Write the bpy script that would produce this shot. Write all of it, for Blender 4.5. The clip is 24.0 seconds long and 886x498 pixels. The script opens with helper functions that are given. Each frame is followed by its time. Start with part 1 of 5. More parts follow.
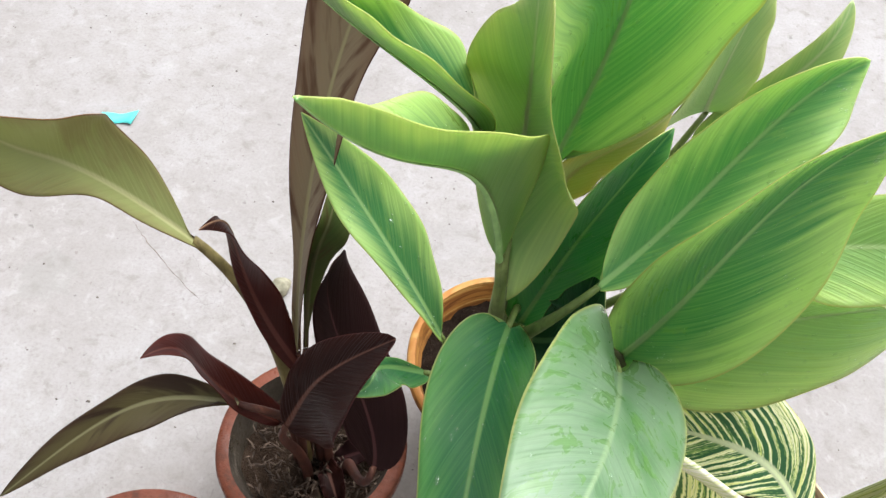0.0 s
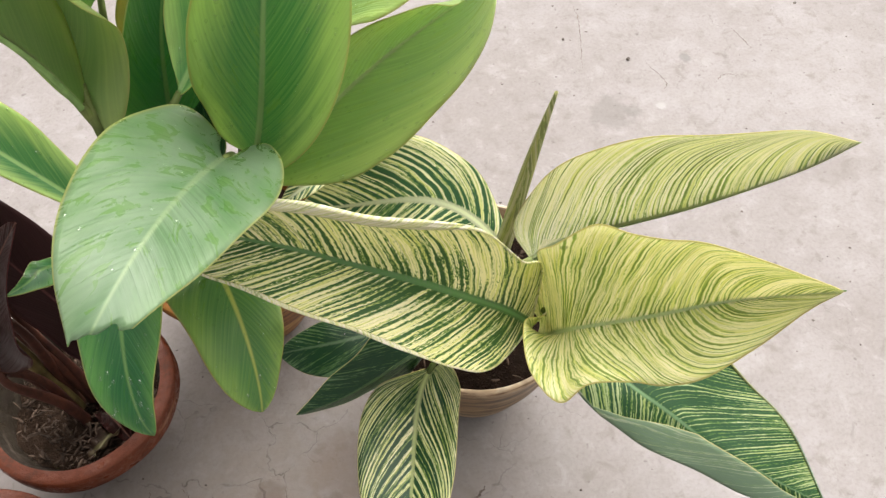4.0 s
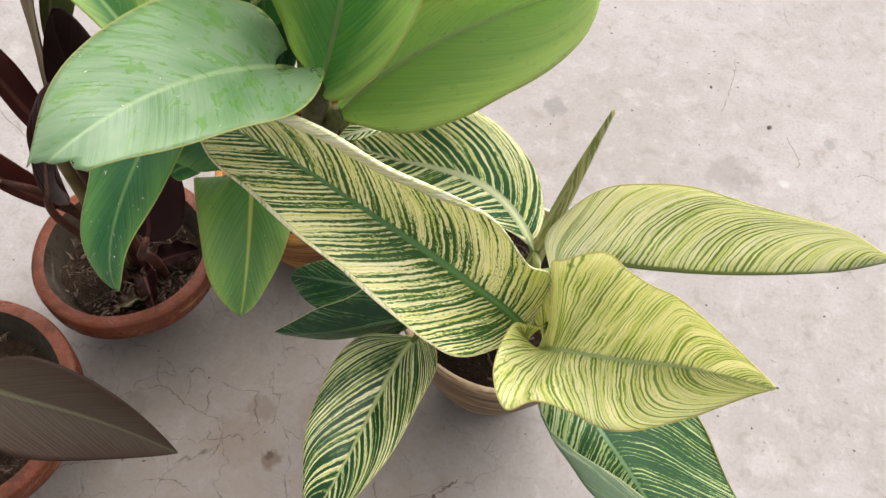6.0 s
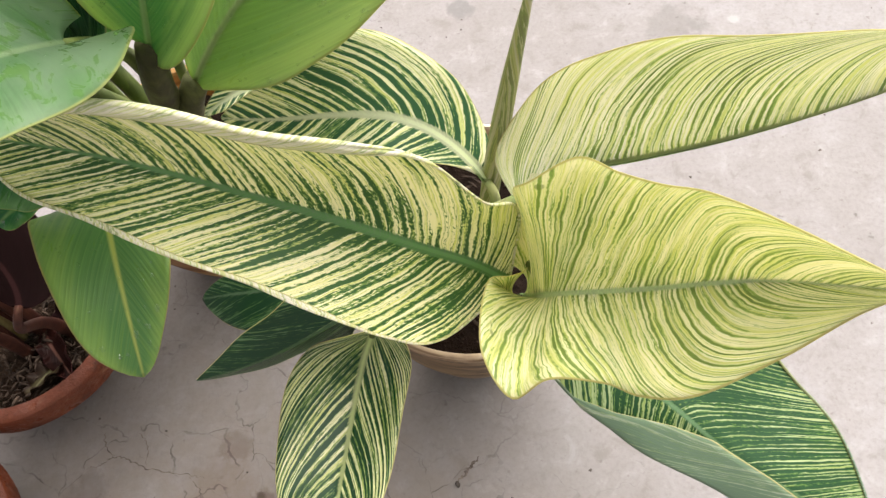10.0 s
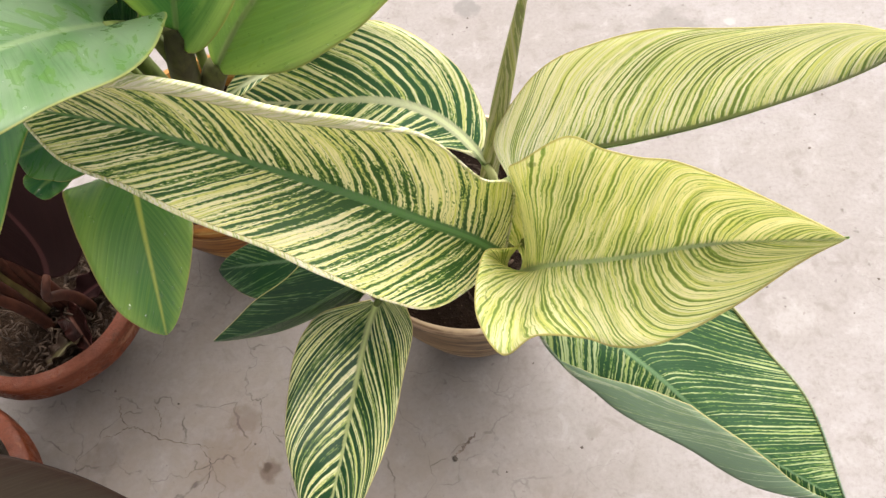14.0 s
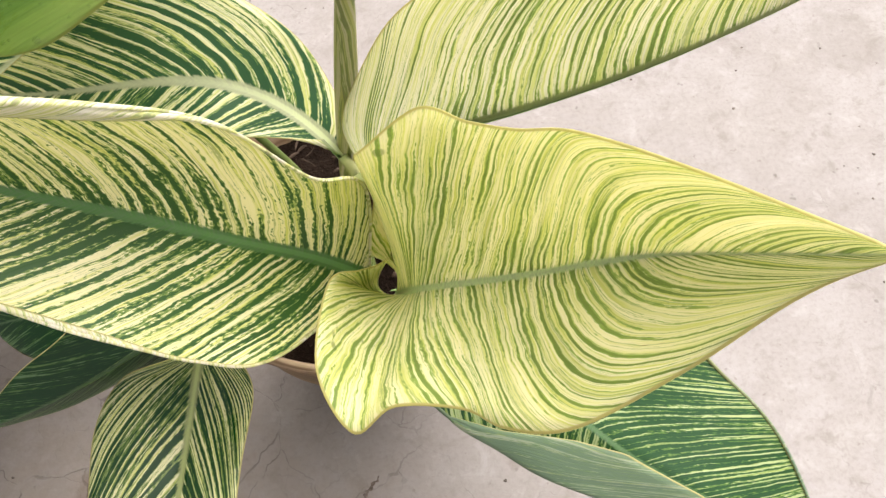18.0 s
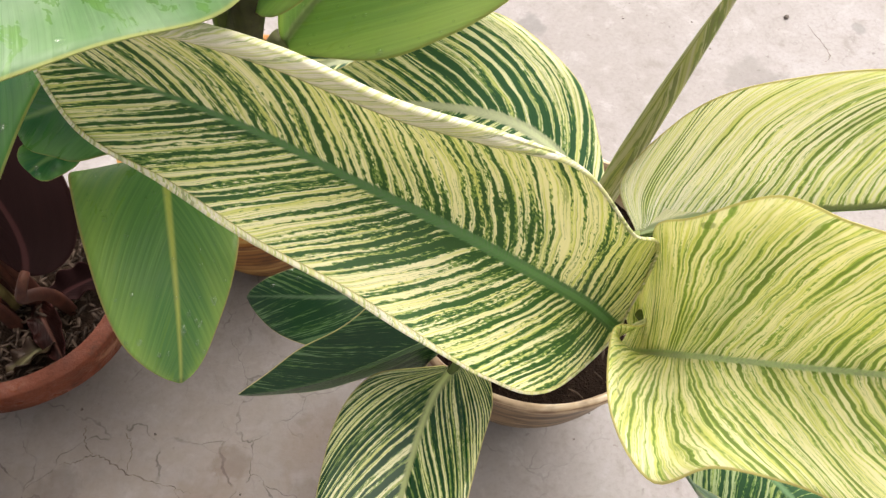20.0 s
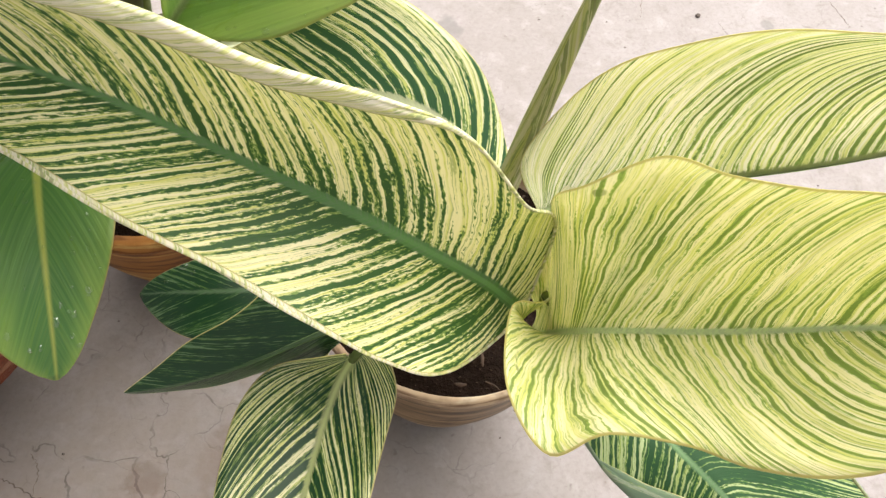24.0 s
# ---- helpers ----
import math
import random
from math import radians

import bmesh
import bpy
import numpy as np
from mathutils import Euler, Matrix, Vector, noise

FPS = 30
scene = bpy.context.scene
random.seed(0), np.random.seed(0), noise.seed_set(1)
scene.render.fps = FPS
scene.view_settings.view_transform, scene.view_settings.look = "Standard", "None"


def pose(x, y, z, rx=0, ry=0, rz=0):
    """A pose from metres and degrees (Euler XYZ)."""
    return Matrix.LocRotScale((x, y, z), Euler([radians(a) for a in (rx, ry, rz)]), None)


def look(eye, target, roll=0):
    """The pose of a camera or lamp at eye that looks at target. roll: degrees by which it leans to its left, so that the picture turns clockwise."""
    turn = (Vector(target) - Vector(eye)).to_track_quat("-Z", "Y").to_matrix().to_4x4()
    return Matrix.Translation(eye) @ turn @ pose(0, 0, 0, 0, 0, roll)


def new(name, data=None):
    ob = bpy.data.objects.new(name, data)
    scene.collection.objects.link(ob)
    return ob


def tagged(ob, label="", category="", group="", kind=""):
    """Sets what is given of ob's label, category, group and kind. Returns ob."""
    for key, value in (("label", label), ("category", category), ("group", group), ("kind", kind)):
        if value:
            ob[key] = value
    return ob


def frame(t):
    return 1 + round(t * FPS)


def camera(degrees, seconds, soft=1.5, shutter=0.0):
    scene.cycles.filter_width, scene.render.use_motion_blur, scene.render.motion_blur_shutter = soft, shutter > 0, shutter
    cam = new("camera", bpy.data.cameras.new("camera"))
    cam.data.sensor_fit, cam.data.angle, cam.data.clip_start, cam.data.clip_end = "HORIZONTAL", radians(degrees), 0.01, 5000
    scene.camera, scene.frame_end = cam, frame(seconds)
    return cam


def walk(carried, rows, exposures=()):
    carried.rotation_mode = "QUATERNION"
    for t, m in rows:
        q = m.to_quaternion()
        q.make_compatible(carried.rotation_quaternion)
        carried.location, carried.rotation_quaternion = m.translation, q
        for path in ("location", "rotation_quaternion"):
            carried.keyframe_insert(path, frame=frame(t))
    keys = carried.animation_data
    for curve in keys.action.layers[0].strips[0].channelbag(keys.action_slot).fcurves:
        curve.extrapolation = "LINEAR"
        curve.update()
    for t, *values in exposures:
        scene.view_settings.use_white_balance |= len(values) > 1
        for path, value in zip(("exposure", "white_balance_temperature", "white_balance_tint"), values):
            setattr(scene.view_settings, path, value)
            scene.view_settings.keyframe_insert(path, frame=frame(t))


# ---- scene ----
cam = camera(55.2, 24.0, soft=1.4)
PATH = [
    (0, (0.151, 0.014, 1.274), (0.013, 1.21, -0.323), 7.4),
    (0.5, (0.176, 0.04, 1.283), (0.129, 1.258, -0.304), 9.5),
    (1, (0.2, 0.024, 1.278), (0.201, 1.238, -0.311), 4.4),
    (1.5, (0.236, -0.011, 1.254), (0.357, 1.153, -0.367), 1.1),
    (2, (0.267, -0.04, 1.25), (0.471, 1.065, -0.405), 0.1),
    (2.5, (0.298, -0.054, 1.241), (0.562, 0.998, -0.44), -0.2),
    (3, (0.315, -0.061, 1.23), (0.578, 0.954, -0.473), -1.2),
    (3.5, (0.325, -0.08, 1.231), (0.596, 0.95, -0.462), -2.2),
    (5.5, (0.409, -0.125, 1.236), (0.414, 0.972, -0.436), 8.4),
    (6, (0.445, -0.121, 1.224), (0.383, 0.945, -0.467), 5.6),
    (6.5, (0.457, -0.121, 1.215), (0.421, 0.93, -0.486), 3.1),
    (7, (0.45, -0.126, 1.212), (0.429, 0.909, -0.5), 3.0),
    (7.5, (0.448, -0.131, 1.223), (0.457, 0.922, -0.477), 3.2),
    (8, (0.429, -0.13, 1.245), (0.451, 0.976, -0.422), 1.9),
    (8.5, (0.42, -0.114, 1.21), (0.453, 0.971, -0.469), 2.4),
    (9, (0.427, -0.07, 1.157), (0.408, 0.945, -0.566), -3.5),
    (9.5, (0.443, -0.027, 1.102), (0.439, 0.975, -0.629), -7.0),
    (10, (0.459, -0.01, 1.069), (0.485, 0.933, -0.694), -7.4),
    (10.5, (0.461, -0.01, 1.048), (0.495, 0.914, -0.726), -7.0),
    (12.5, (0.47, -0.01, 1.053), (0.533, 0.948, -0.702), -3.7),
    (13, (0.47, -0.031, 1.074), (0.531, 0.93, -0.679), -3.7),
    (13.5, (0.459, -0.055, 1.099), (0.501, 0.918, -0.648), -4.4),
    (14, (0.459, -0.056, 1.105), (0.474, 0.895, -0.655), -7.0),
    (14.5, (0.456, -0.04, 1.085), (0.459, 0.872, -0.695), -6.8),
    (15, (0.467, -0.025, 1.062), (0.435, 0.883, -0.719), -10.2),
    (15.5, (0.459, -0.002, 1.033), (0.417, 0.882, -0.761), -12.2),
    (16, (0.453, 0.009, 1.006), (0.412, 0.895, -0.787), -13.4),
    (16.5, (0.456, 0.023, 0.995), (0.459, 0.958, -0.772), -11.0),
    (17, (0.494, 0.021, 0.969), (0.616, 0.94, -0.803), -5.9),
    (17.5, (0.528, 0.016, 0.959), (0.706, 0.923, -0.815), -5.2),
    (18, (0.519, 0.038, 0.949), (0.695, 0.937, -0.829), -2.9),
    (18.5, (0.48, 0.039, 0.956), (0.63, 0.978, -0.803), -0.7),
    (19, (0.415, 0.04, 0.971), (0.52, 1.024, -0.767), 1.5),
    (19.5, (0.389, 0.046, 0.975), (0.476, 1.033, -0.762), 3.0),
    (21.5, (0.336, 0.035, 0.981), (0.46, 1.055, -0.736), 7.2),
    (22, (0.354, 0.02, 0.994), (0.509, 1.012, -0.736), 7.1),
    (22.5, (0.401, 0.008, 0.978), (0.572, 1.023, -0.736), 5.4),
    (23, (0.443, 0.0, 0.935), (0.627, 1.008, -0.783), 4.7),
    (23.5, (0.456, 0.01, 0.944), (0.635, 1.031, -0.767), 3.9),
    (24, (0.402, 0.032, 0.951), (0.622, 1.058, -0.751), 8.3),
]
walk(cam, [(t, look(eye, target, roll)) for t, eye, target, roll in PATH], [(0, 1.5, 6300, 8), (1, 1.45, 6600, 10), (2, 1.3, 6900, 12), (6, 1.3, 6800, 12), (9, 1.34, 6700, 11), (10, 1.43, 6800, 12), (10.5, 1.45, 6800, 12), (13, 1.48, 7000, 13), (20, 1.50, 7000, 13), (22, 1.54, 7000, 13), (24, 1.54, 7000, 13)])

# ---- sky and light
world = bpy.data.worlds.new("sky")
scene.world = world
world.use_nodes = True
wn, wl = world.node_tree.nodes, world.node_tree.links
sky = wn.new("ShaderNodeTexSky")
sky.sky_type, sky.sun_disc = "NISHITA", False
sky.sun_elevation, sky.sun_rotation = radians(60), radians(31)
sky.air_density, sky.dust_density, sky.ozone_density = 1.0, 4.0, 1.0
grey, haze = wn.new("ShaderNodeRGBToBW"), wn.new("ShaderNodeMix")
haze.data_type = "RGBA"
haze.inputs[0].default_value = 0.94
wl.new(sky.outputs[0], grey.inputs[0])
wl.new(sky.outputs[0], haze.inputs[6])
wl.new(grey.outputs[0], haze.inputs[7])
wl.new(haze.outputs[2], wn["Background"].inputs[0])
wn["Background"].inputs[1].default_value = 0.13
sun = new("sun", bpy.data.lights.new("sun", "SUN"))
sun.data.energy, sun.data.angle, sun.data.color = 1.7, radians(85), (1.0, 0.97, 0.94)
sun.matrix_world = look((0.6, 1.0, 2.0), (0, 0, 0))


# ---- materials
class Mat:
    """A node material with short calls."""

    def __init__(self, name, rough=0.5, spec=0.5):
        self.m = bpy.data.materials.new(name)
        self.m.use_nodes = True
        self.n, self.l = self.m.node_tree.nodes, self.m.node_tree.links
        self.b = self.n["Principled BSDF"]
        self.b.inputs["Roughness"].default_value = rough
        self.b.inputs["Specular IOR Level"].default_value = spec

    def put(self, socket, value):
        if isinstance(value, bpy.types.NodeSocket):
            self.l.new(value, socket)
        elif isinstance(value, tuple) and len(value) == 3 and socket.type == "RGBA":
            socket.default_value = (*value, 1)
        else:
            socket.default_value = value

    def math(self, op, a, b=0.0, c=0.0):
        n = self.n.new("ShaderNodeMath")
        n.operation = op
        for s, v in zip(n.inputs, (a, b, c)):
            self.put(s, v)
        return n.outputs[0]

    def step(self, x, lo, hi, a=0.0, b=1.0):
        n = self.n.new("ShaderNodeMapRange")
        n.interpolation_type = "SMOOTHSTEP"
        for s, v in zip(n.inputs, (x, lo, hi, a, b)):
            self.put(s, v)
        return n.outputs[0]

    def mix(self, f, a, b, how="MIX"):
        n = self.n.new("ShaderNodeMix")
        n.data_type, n.blend_type = "RGBA", how
        self.put(n.inputs[0], f)
        self.put(n.inputs[6], a)
        self.put(n.inputs[7], b)
        return n.outputs[2]

    def vec(self, x, y, z=0.0):
        n = self.n.new("ShaderNodeCombineXYZ")
        for s, v in zip(n.inputs, (x, y, z)):
            self.put(s, v)
        return n.outputs[0]

    def noise(self, v, scale=1.0, detail=3.0, rough=0.55, warp=0.0):
        n = self.n.new("ShaderNodeTexNoise")
        if v is not None:
            self.l.new(v, n.inputs["Vector"])
        for k, x in (("Scale", scale), ("Detail", detail), ("Roughness", rough), ("Distortion", warp)):
            n.inputs[k].default_value = x
        return n.outputs["Fac"]

    def cells(self, v, scale, feature="DISTANCE_TO_EDGE"):
        n = self.n.new("ShaderNodeTexVoronoi")
        n.feature = feature
        self.l.new(v, n.inputs["Vector"])
        n.inputs["Scale"].default_value = scale
        return n.outputs["Distance"]

    def place(self):
        return self.n.new("ShaderNodeTexCoord").outputs["Object"]

    def ground(self):
        return self.n.new("ShaderNodeNewGeometry").outputs["Position"]

    def uv(self, name):
        n = self.n.new("ShaderNodeUVMap")
        n.uv_map = name
        s = self.n.new("ShaderNodeSeparateXYZ")
        self.l.new(n.outputs[0], s.inputs[0])
        return s.outputs[0], s.outputs[1]

    def luck(self):
        return self.n.new("ShaderNodeObjectInfo").outputs["Random"]

    def bump(self, height, strength=0.3, dist=0.001):
        n = self.n.new("ShaderNodeBump")
        n.inputs["Strength"].default_value, n.inputs["Distance"].default_value = strength, dist
        self.l.new(height, n.inputs["Height"])
        self.l.new(n.outputs[0], self.b.inputs["Normal"])

    def color(self, c):
        self.put(self.b.inputs["Base Color"], c)

    def rough(self, r):
        self.put(self.b.inputs["Roughness"], r)

    def thin(self, c, back, passed=(1.1, 1.1, 0.75)):
        """Shares the light between what a leaf throws back and what shines passed it."""
        t, x = self.n.new("ShaderNodeBsdfTranslucent"), self.n.new("ShaderNodeAddShader")
        self.put(self.b.inputs["Base Color"], self.mix(1.0, c, (back, back, back), "MULTIPLY"))
        self.put(t.inputs[0], self.mix(1.0, c, tuple((1 - back) * k for k in passed), "MULTIPLY"))
        self.l.new(self.b.outputs[0], x.inputs[0])
        self.l.new(t.outputs[0], x.inputs[1])
        self.l.new(x.outputs[0], self.n["Material Output"].inputs[0])


def striped_leaf(name, cream, green, share, rib, fine=0.36, rough=0.42, back=0.60, lace=0.75, blot=0.0, pitch=165.0, heart=0.06, ribw=1.0, beat=95.0, even=0.075, run=11.0, ragged=0.30, lively=1.0, lean=0.0):
    """Cream stripes along the side veins of a green blade; share: how much of it is green."""
    m = Mat(name, rough, 0.25)
    q, y = m.uv("vein")
    u, v = m.uv("blade")
    seed = m.math("MULTIPLY", m.luck(), 60.0)
    side = m.math("MULTIPLY_ADD", m.math("SIGN", y), 9.7, seed)
    sway = m.noise(m.vec(m.math("MULTIPLY", q, 45.0), m.math("MULTIPLY", y, 55.0), side), 1, 2.0)
    q = m.math("MULTIPLY_ADD", m.math("SUBTRACT", sway, 0.5), 0.0075, q)
    coarse = m.noise(m.vec(m.math("MULTIPLY", q, pitch), m.math("MULTIPLY", y, run), side), 1, 2.0)
    drift = m.noise(m.vec(m.math("MULTIPLY", q, 30.0), m.math("MULTIPLY", y, 9.0), side), 1, 1.0)
    beats = m.math("SINE", m.math("MULTIPLY_ADD", q, 6.2832 * beat, m.math("MULTIPLY", drift, 11.0)))
    lines = m.noise(m.vec(m.math("MULTIPLY", q, 520.0), m.math("MULTIPLY", y, 18.0), side), 1, 2.0)
    rag = m.noise(m.vec(m.math("MULTIPLY", q, 560.0), m.math("MULTIPLY", y, 430.0), side), 1, 2.0)
    patch = m.noise(m.vec(m.math("MULTIPLY", q, 14.0), m.math("MULTIPLY", y, 22.0), side), 1, 2.0)
    a = m.math("MULTIPLY_ADD", coarse, 0.72 * (1 - fine), m.math("MULTIPLY_ADD", lines, fine, 0.14 * (1 - fine)))
    a = m.math("MULTIPLY_ADD", beats, even, a)
    a = m.math("MULTIPLY_ADD", m.math("SUBTRACT", rag, 0.5), ragged, a)
    a = m.math("MULTIPLY_ADD", m.math("SUBTRACT", patch, 0.5), 0.16, a)
    a = m.math("MULTIPLY_ADD", m.math("SUBTRACT", m.math("ABSOLUTE", v), 0.5), heart, a)
    if lean:  # one half greener than the other towards the base
        a = m.math("MULTIPLY_ADD", m.math("MULTIPLY", m.math("SIGN", y), m.math("SUBTRACT", 1.0, u)), 0.5 * lean, a)
    yellow = m.step(a, share - 0.004, share + 0.018)
    half = m.step(a, share - 0.042, share - 0.024)
    mid = tuple(0.62 * g + k * c for g, c, k in zip(green, cream, (0.20, 0.29, 0.13)))
    deep = m.mix(patch, tuple(0.75 * g for g in green), tuple(1.2 * g for g in green))
    pale = m.mix(m.step(lines, 0.36, 0.60), (0.82 * cream[0], 0.88 * cream[1], 0.55 * cream[2]), (min(0.97, 1.04 * cream[0]), min(0.95, 1.04 * cream[1]), 1.3 * cream[2]))
    thread_ = m.noise(m.vec(m.math("MULTIPLY", q, 1150.0), m.math("MULTIPLY", y, 24.0), side), 1, 1.0)
    thread_ = m.math("MULTIPLY_ADD", m.math("SUBTRACT", rag, 0.5), 0.30, thread_)
    pale = m.mix(m.step(thread_, 0.56, 0.64, 0.0, lace), pale, tuple(0.45 * g + k * c for g, c, k in zip(green, cream, (0.32, 0.40, 0.20))))
    c = m.mix(half, deep, mid)
    c = m.mix(yellow, c, pale)
    if blot:  # scattered bruises
        b = m.noise(m.vec(m.math("MULTIPLY", q, 42.0), m.math("MULTIPLY", y, 60.0), side), 1, 2.0)
        c = m.mix(m.step(b, 0.71, 0.76, 0.0, blot), c, tuple(0.7 * g for g in green))
        b2 = m.noise(m.vec(m.math("MULTIPLY", q, 150.0), m.math("MULTIPLY", y, 150.0), side), 1, 2.0)
        c = m.mix(m.step(b2, 0.76, 0.80, 0.0, blot), c, (0.24, 0.10, 0.04))
    far = m.math("ABSOLUTE", y)
    band = m.math("MULTIPLY_ADD", u, -0.0050 * ribw, 0.0060 * ribw)
    band = m.math("MULTIPLY_ADD", m.math("SUBTRACT", rag, 0.5), 0.0035, band)
    c = m.mix(m.step(m.math("SUBTRACT", far, band), -0.0012, 0.0008, 1.0, 0.0), c, m.mix(m.step(lines, 0.35, 0.7), rib, tuple(0.75 * r + 0.06 for r in rib)))
    c = m.mix(m.math("MULTIPLY", m.step(m.math("MULTIPLY_ADD", band, -0.40, far), -0.0009, 0.0009, 0.75, 0.0), m.step(u, 0.05, 0.5, 1.0, 0.15)), c, tuple(min(0.9, 1.5 * r + 0.05) for r in rib))
    c = m.mix(m.step(m.math("ABSOLUTE", v), 0.982, 0.996), c, (0.50, 0.46, 0.20))
    m.color(c)
    m.rough(m.math("MULTIPLY_ADD", patch, 0.25, rough - 0.12))
    m.bump(m.math("MULTIPLY_ADD", coarse, 0.8, lines), 0.3, 0.0012)
    m.thin(c, back, (1.08 * lively, 1.08 * lively, 0.86 * lively))
    return m.m


def plain_leaf(name, heart, edge, rib, rough=0.38, shine=0.35, back=0.60, pale=0.0, wet=0.0, reach=0.75, margin=(0.36, 0.40, 0.14), stain=None, lively=1.0, damp=None, relief=0.22):
    """A blade whose colour goes from the heart to the edge, with fine side veins."""
    m = Mat(name, rough, shine)
    q, y = m.uv("vein")
    u, v = m.uv("blade")
    seed = m.math("MULTIPLY", m.luck(), 60.0)
    far = m.math("ABSOLUTE", y)
    out = m.math("ABSOLUTE", v)
    veins = m.noise(m.vec(m.math("MULTIPLY", q, 420.0), m.math("MULTIPLY", y, 10.0), seed), 1, 2.0)
    broad = m.noise(m.vec(m.math("MULTIPLY", q, 70.0), m.math("MULTIPLY", y, 12.0), seed), 1, 3.0)
    cloud = m.noise(m.vec(m.math("MULTIPLY", q, 22.0), m.math("MULTIPLY", y, 26.0), seed), 1, 4.0)
    grooves = m.math("SINE", m.math("MULTIPLY_ADD", q, 6.2832 * 105.0, m.math("MULTIPLY", broad, 16.0)))
    f = m.math("MULTIPLY_ADD", m.math("SUBTRACT", broad, 0.5), 0.75, m.math("MULTIPLY_ADD", u, 0.22, out))
    f = m.math("MULTIPLY_ADD", m.math("SUBTRACT", cloud, 0.5), 0.55, f)
    c = m.mix(m.step(f, 0.36, reach + 0.62), heart, edge)
    c = m.mix(m.step(veins, 0.35, 0.75, 0.0, 0.11), c, tuple(min(1, 1.45 * a) for a in edge))
    c = m.mix(m.step(grooves, 0.35, 0.98, 0.0, 0.05), c, tuple(min(1, 1.5 * a) for a in edge))
    c = m.mix(m.step(grooves, -0.98, -0.60, 0.06, 0.0), c, tuple(0.7 * a for a in heart))
    if stain:
        c = m.mix(m.step(cloud, 0.52, 0.68, 0.0, 0.85), c, stain)
    # cloudy grey-green tint: the blade's sheen is put into its colour
    if pale:
        c = m.mix(m.step(cloud, 0.30, 0.62, 0.0, pale), c, (0.37, 0.46, 0.36))
    r = m.math("MULTIPLY_ADD", cloud, 0.25, rough - 0.12)
    if wet:
        spots = m.noise(m.vec(m.math("MULTIPLY", q, 52.0), m.math("MULTIPLY", y, 60.0), seed), 1, 4.0, 0.65, 0.8)
        w = m.step(spots, 0.64 - wet, 0.68 - wet)
        c = m.mix(m.math("MULTIPLY", w, 0.5 if damp else 0.25), c, damp or tuple(0.25 * a + 0.75 * b for a, b in zip(heart, edge)))
        r = m.mix(w, r, (0.12, 0.12, 0.12))
    band = m.math("MULTIPLY_ADD", u, -0.0026, 0.0032)
    c = m.mix(m.step(m.math("SUBTRACT", far, band), -0.0014, 0.0010, 1.0, 0.0), c, rib)
    c = m.mix(m.step(out, 0.965, 0.99), c, margin)
    m.color(c)
    m.rough(r)
    m.bump(m.math("MULTIPLY_ADD", cloud, 2.0, m.math("MULTIPLY_ADD", broad, 1.2, m.math("MULTIPLY_ADD", grooves, 0.14, m.math("MULTIPLY", veins, 0.35)))), relief + 0.1, 0.0013)
    m.thin(c, back, (1.05 * lively, 1.02 * lively, 0.90 * lively))
    return m.m


def stalk_skin(name, low, high, rough=0.5):
    m = Mat(name, rough, 0.15)
    p = m.place()
    g = m.noise(p, 30, 4)
    long = m.n.new("ShaderNodeMapping")
    m.l.new(p, long.inputs[0])
    long.inputs["Scale"].default_value = (260, 260, 12)
    s = m.noise(long.outputs[0], 1, 2)
    c = m.mix(m.step(g, 0.3, 0.7), low, high)
    c = m.mix(m.step(s, 0.45, 0.75, 0.0, 0.5), c, tuple(0.6 * a for a in low))
    m.color(c)
    m.bump(s, 0.3, 0.001)
    return m.m


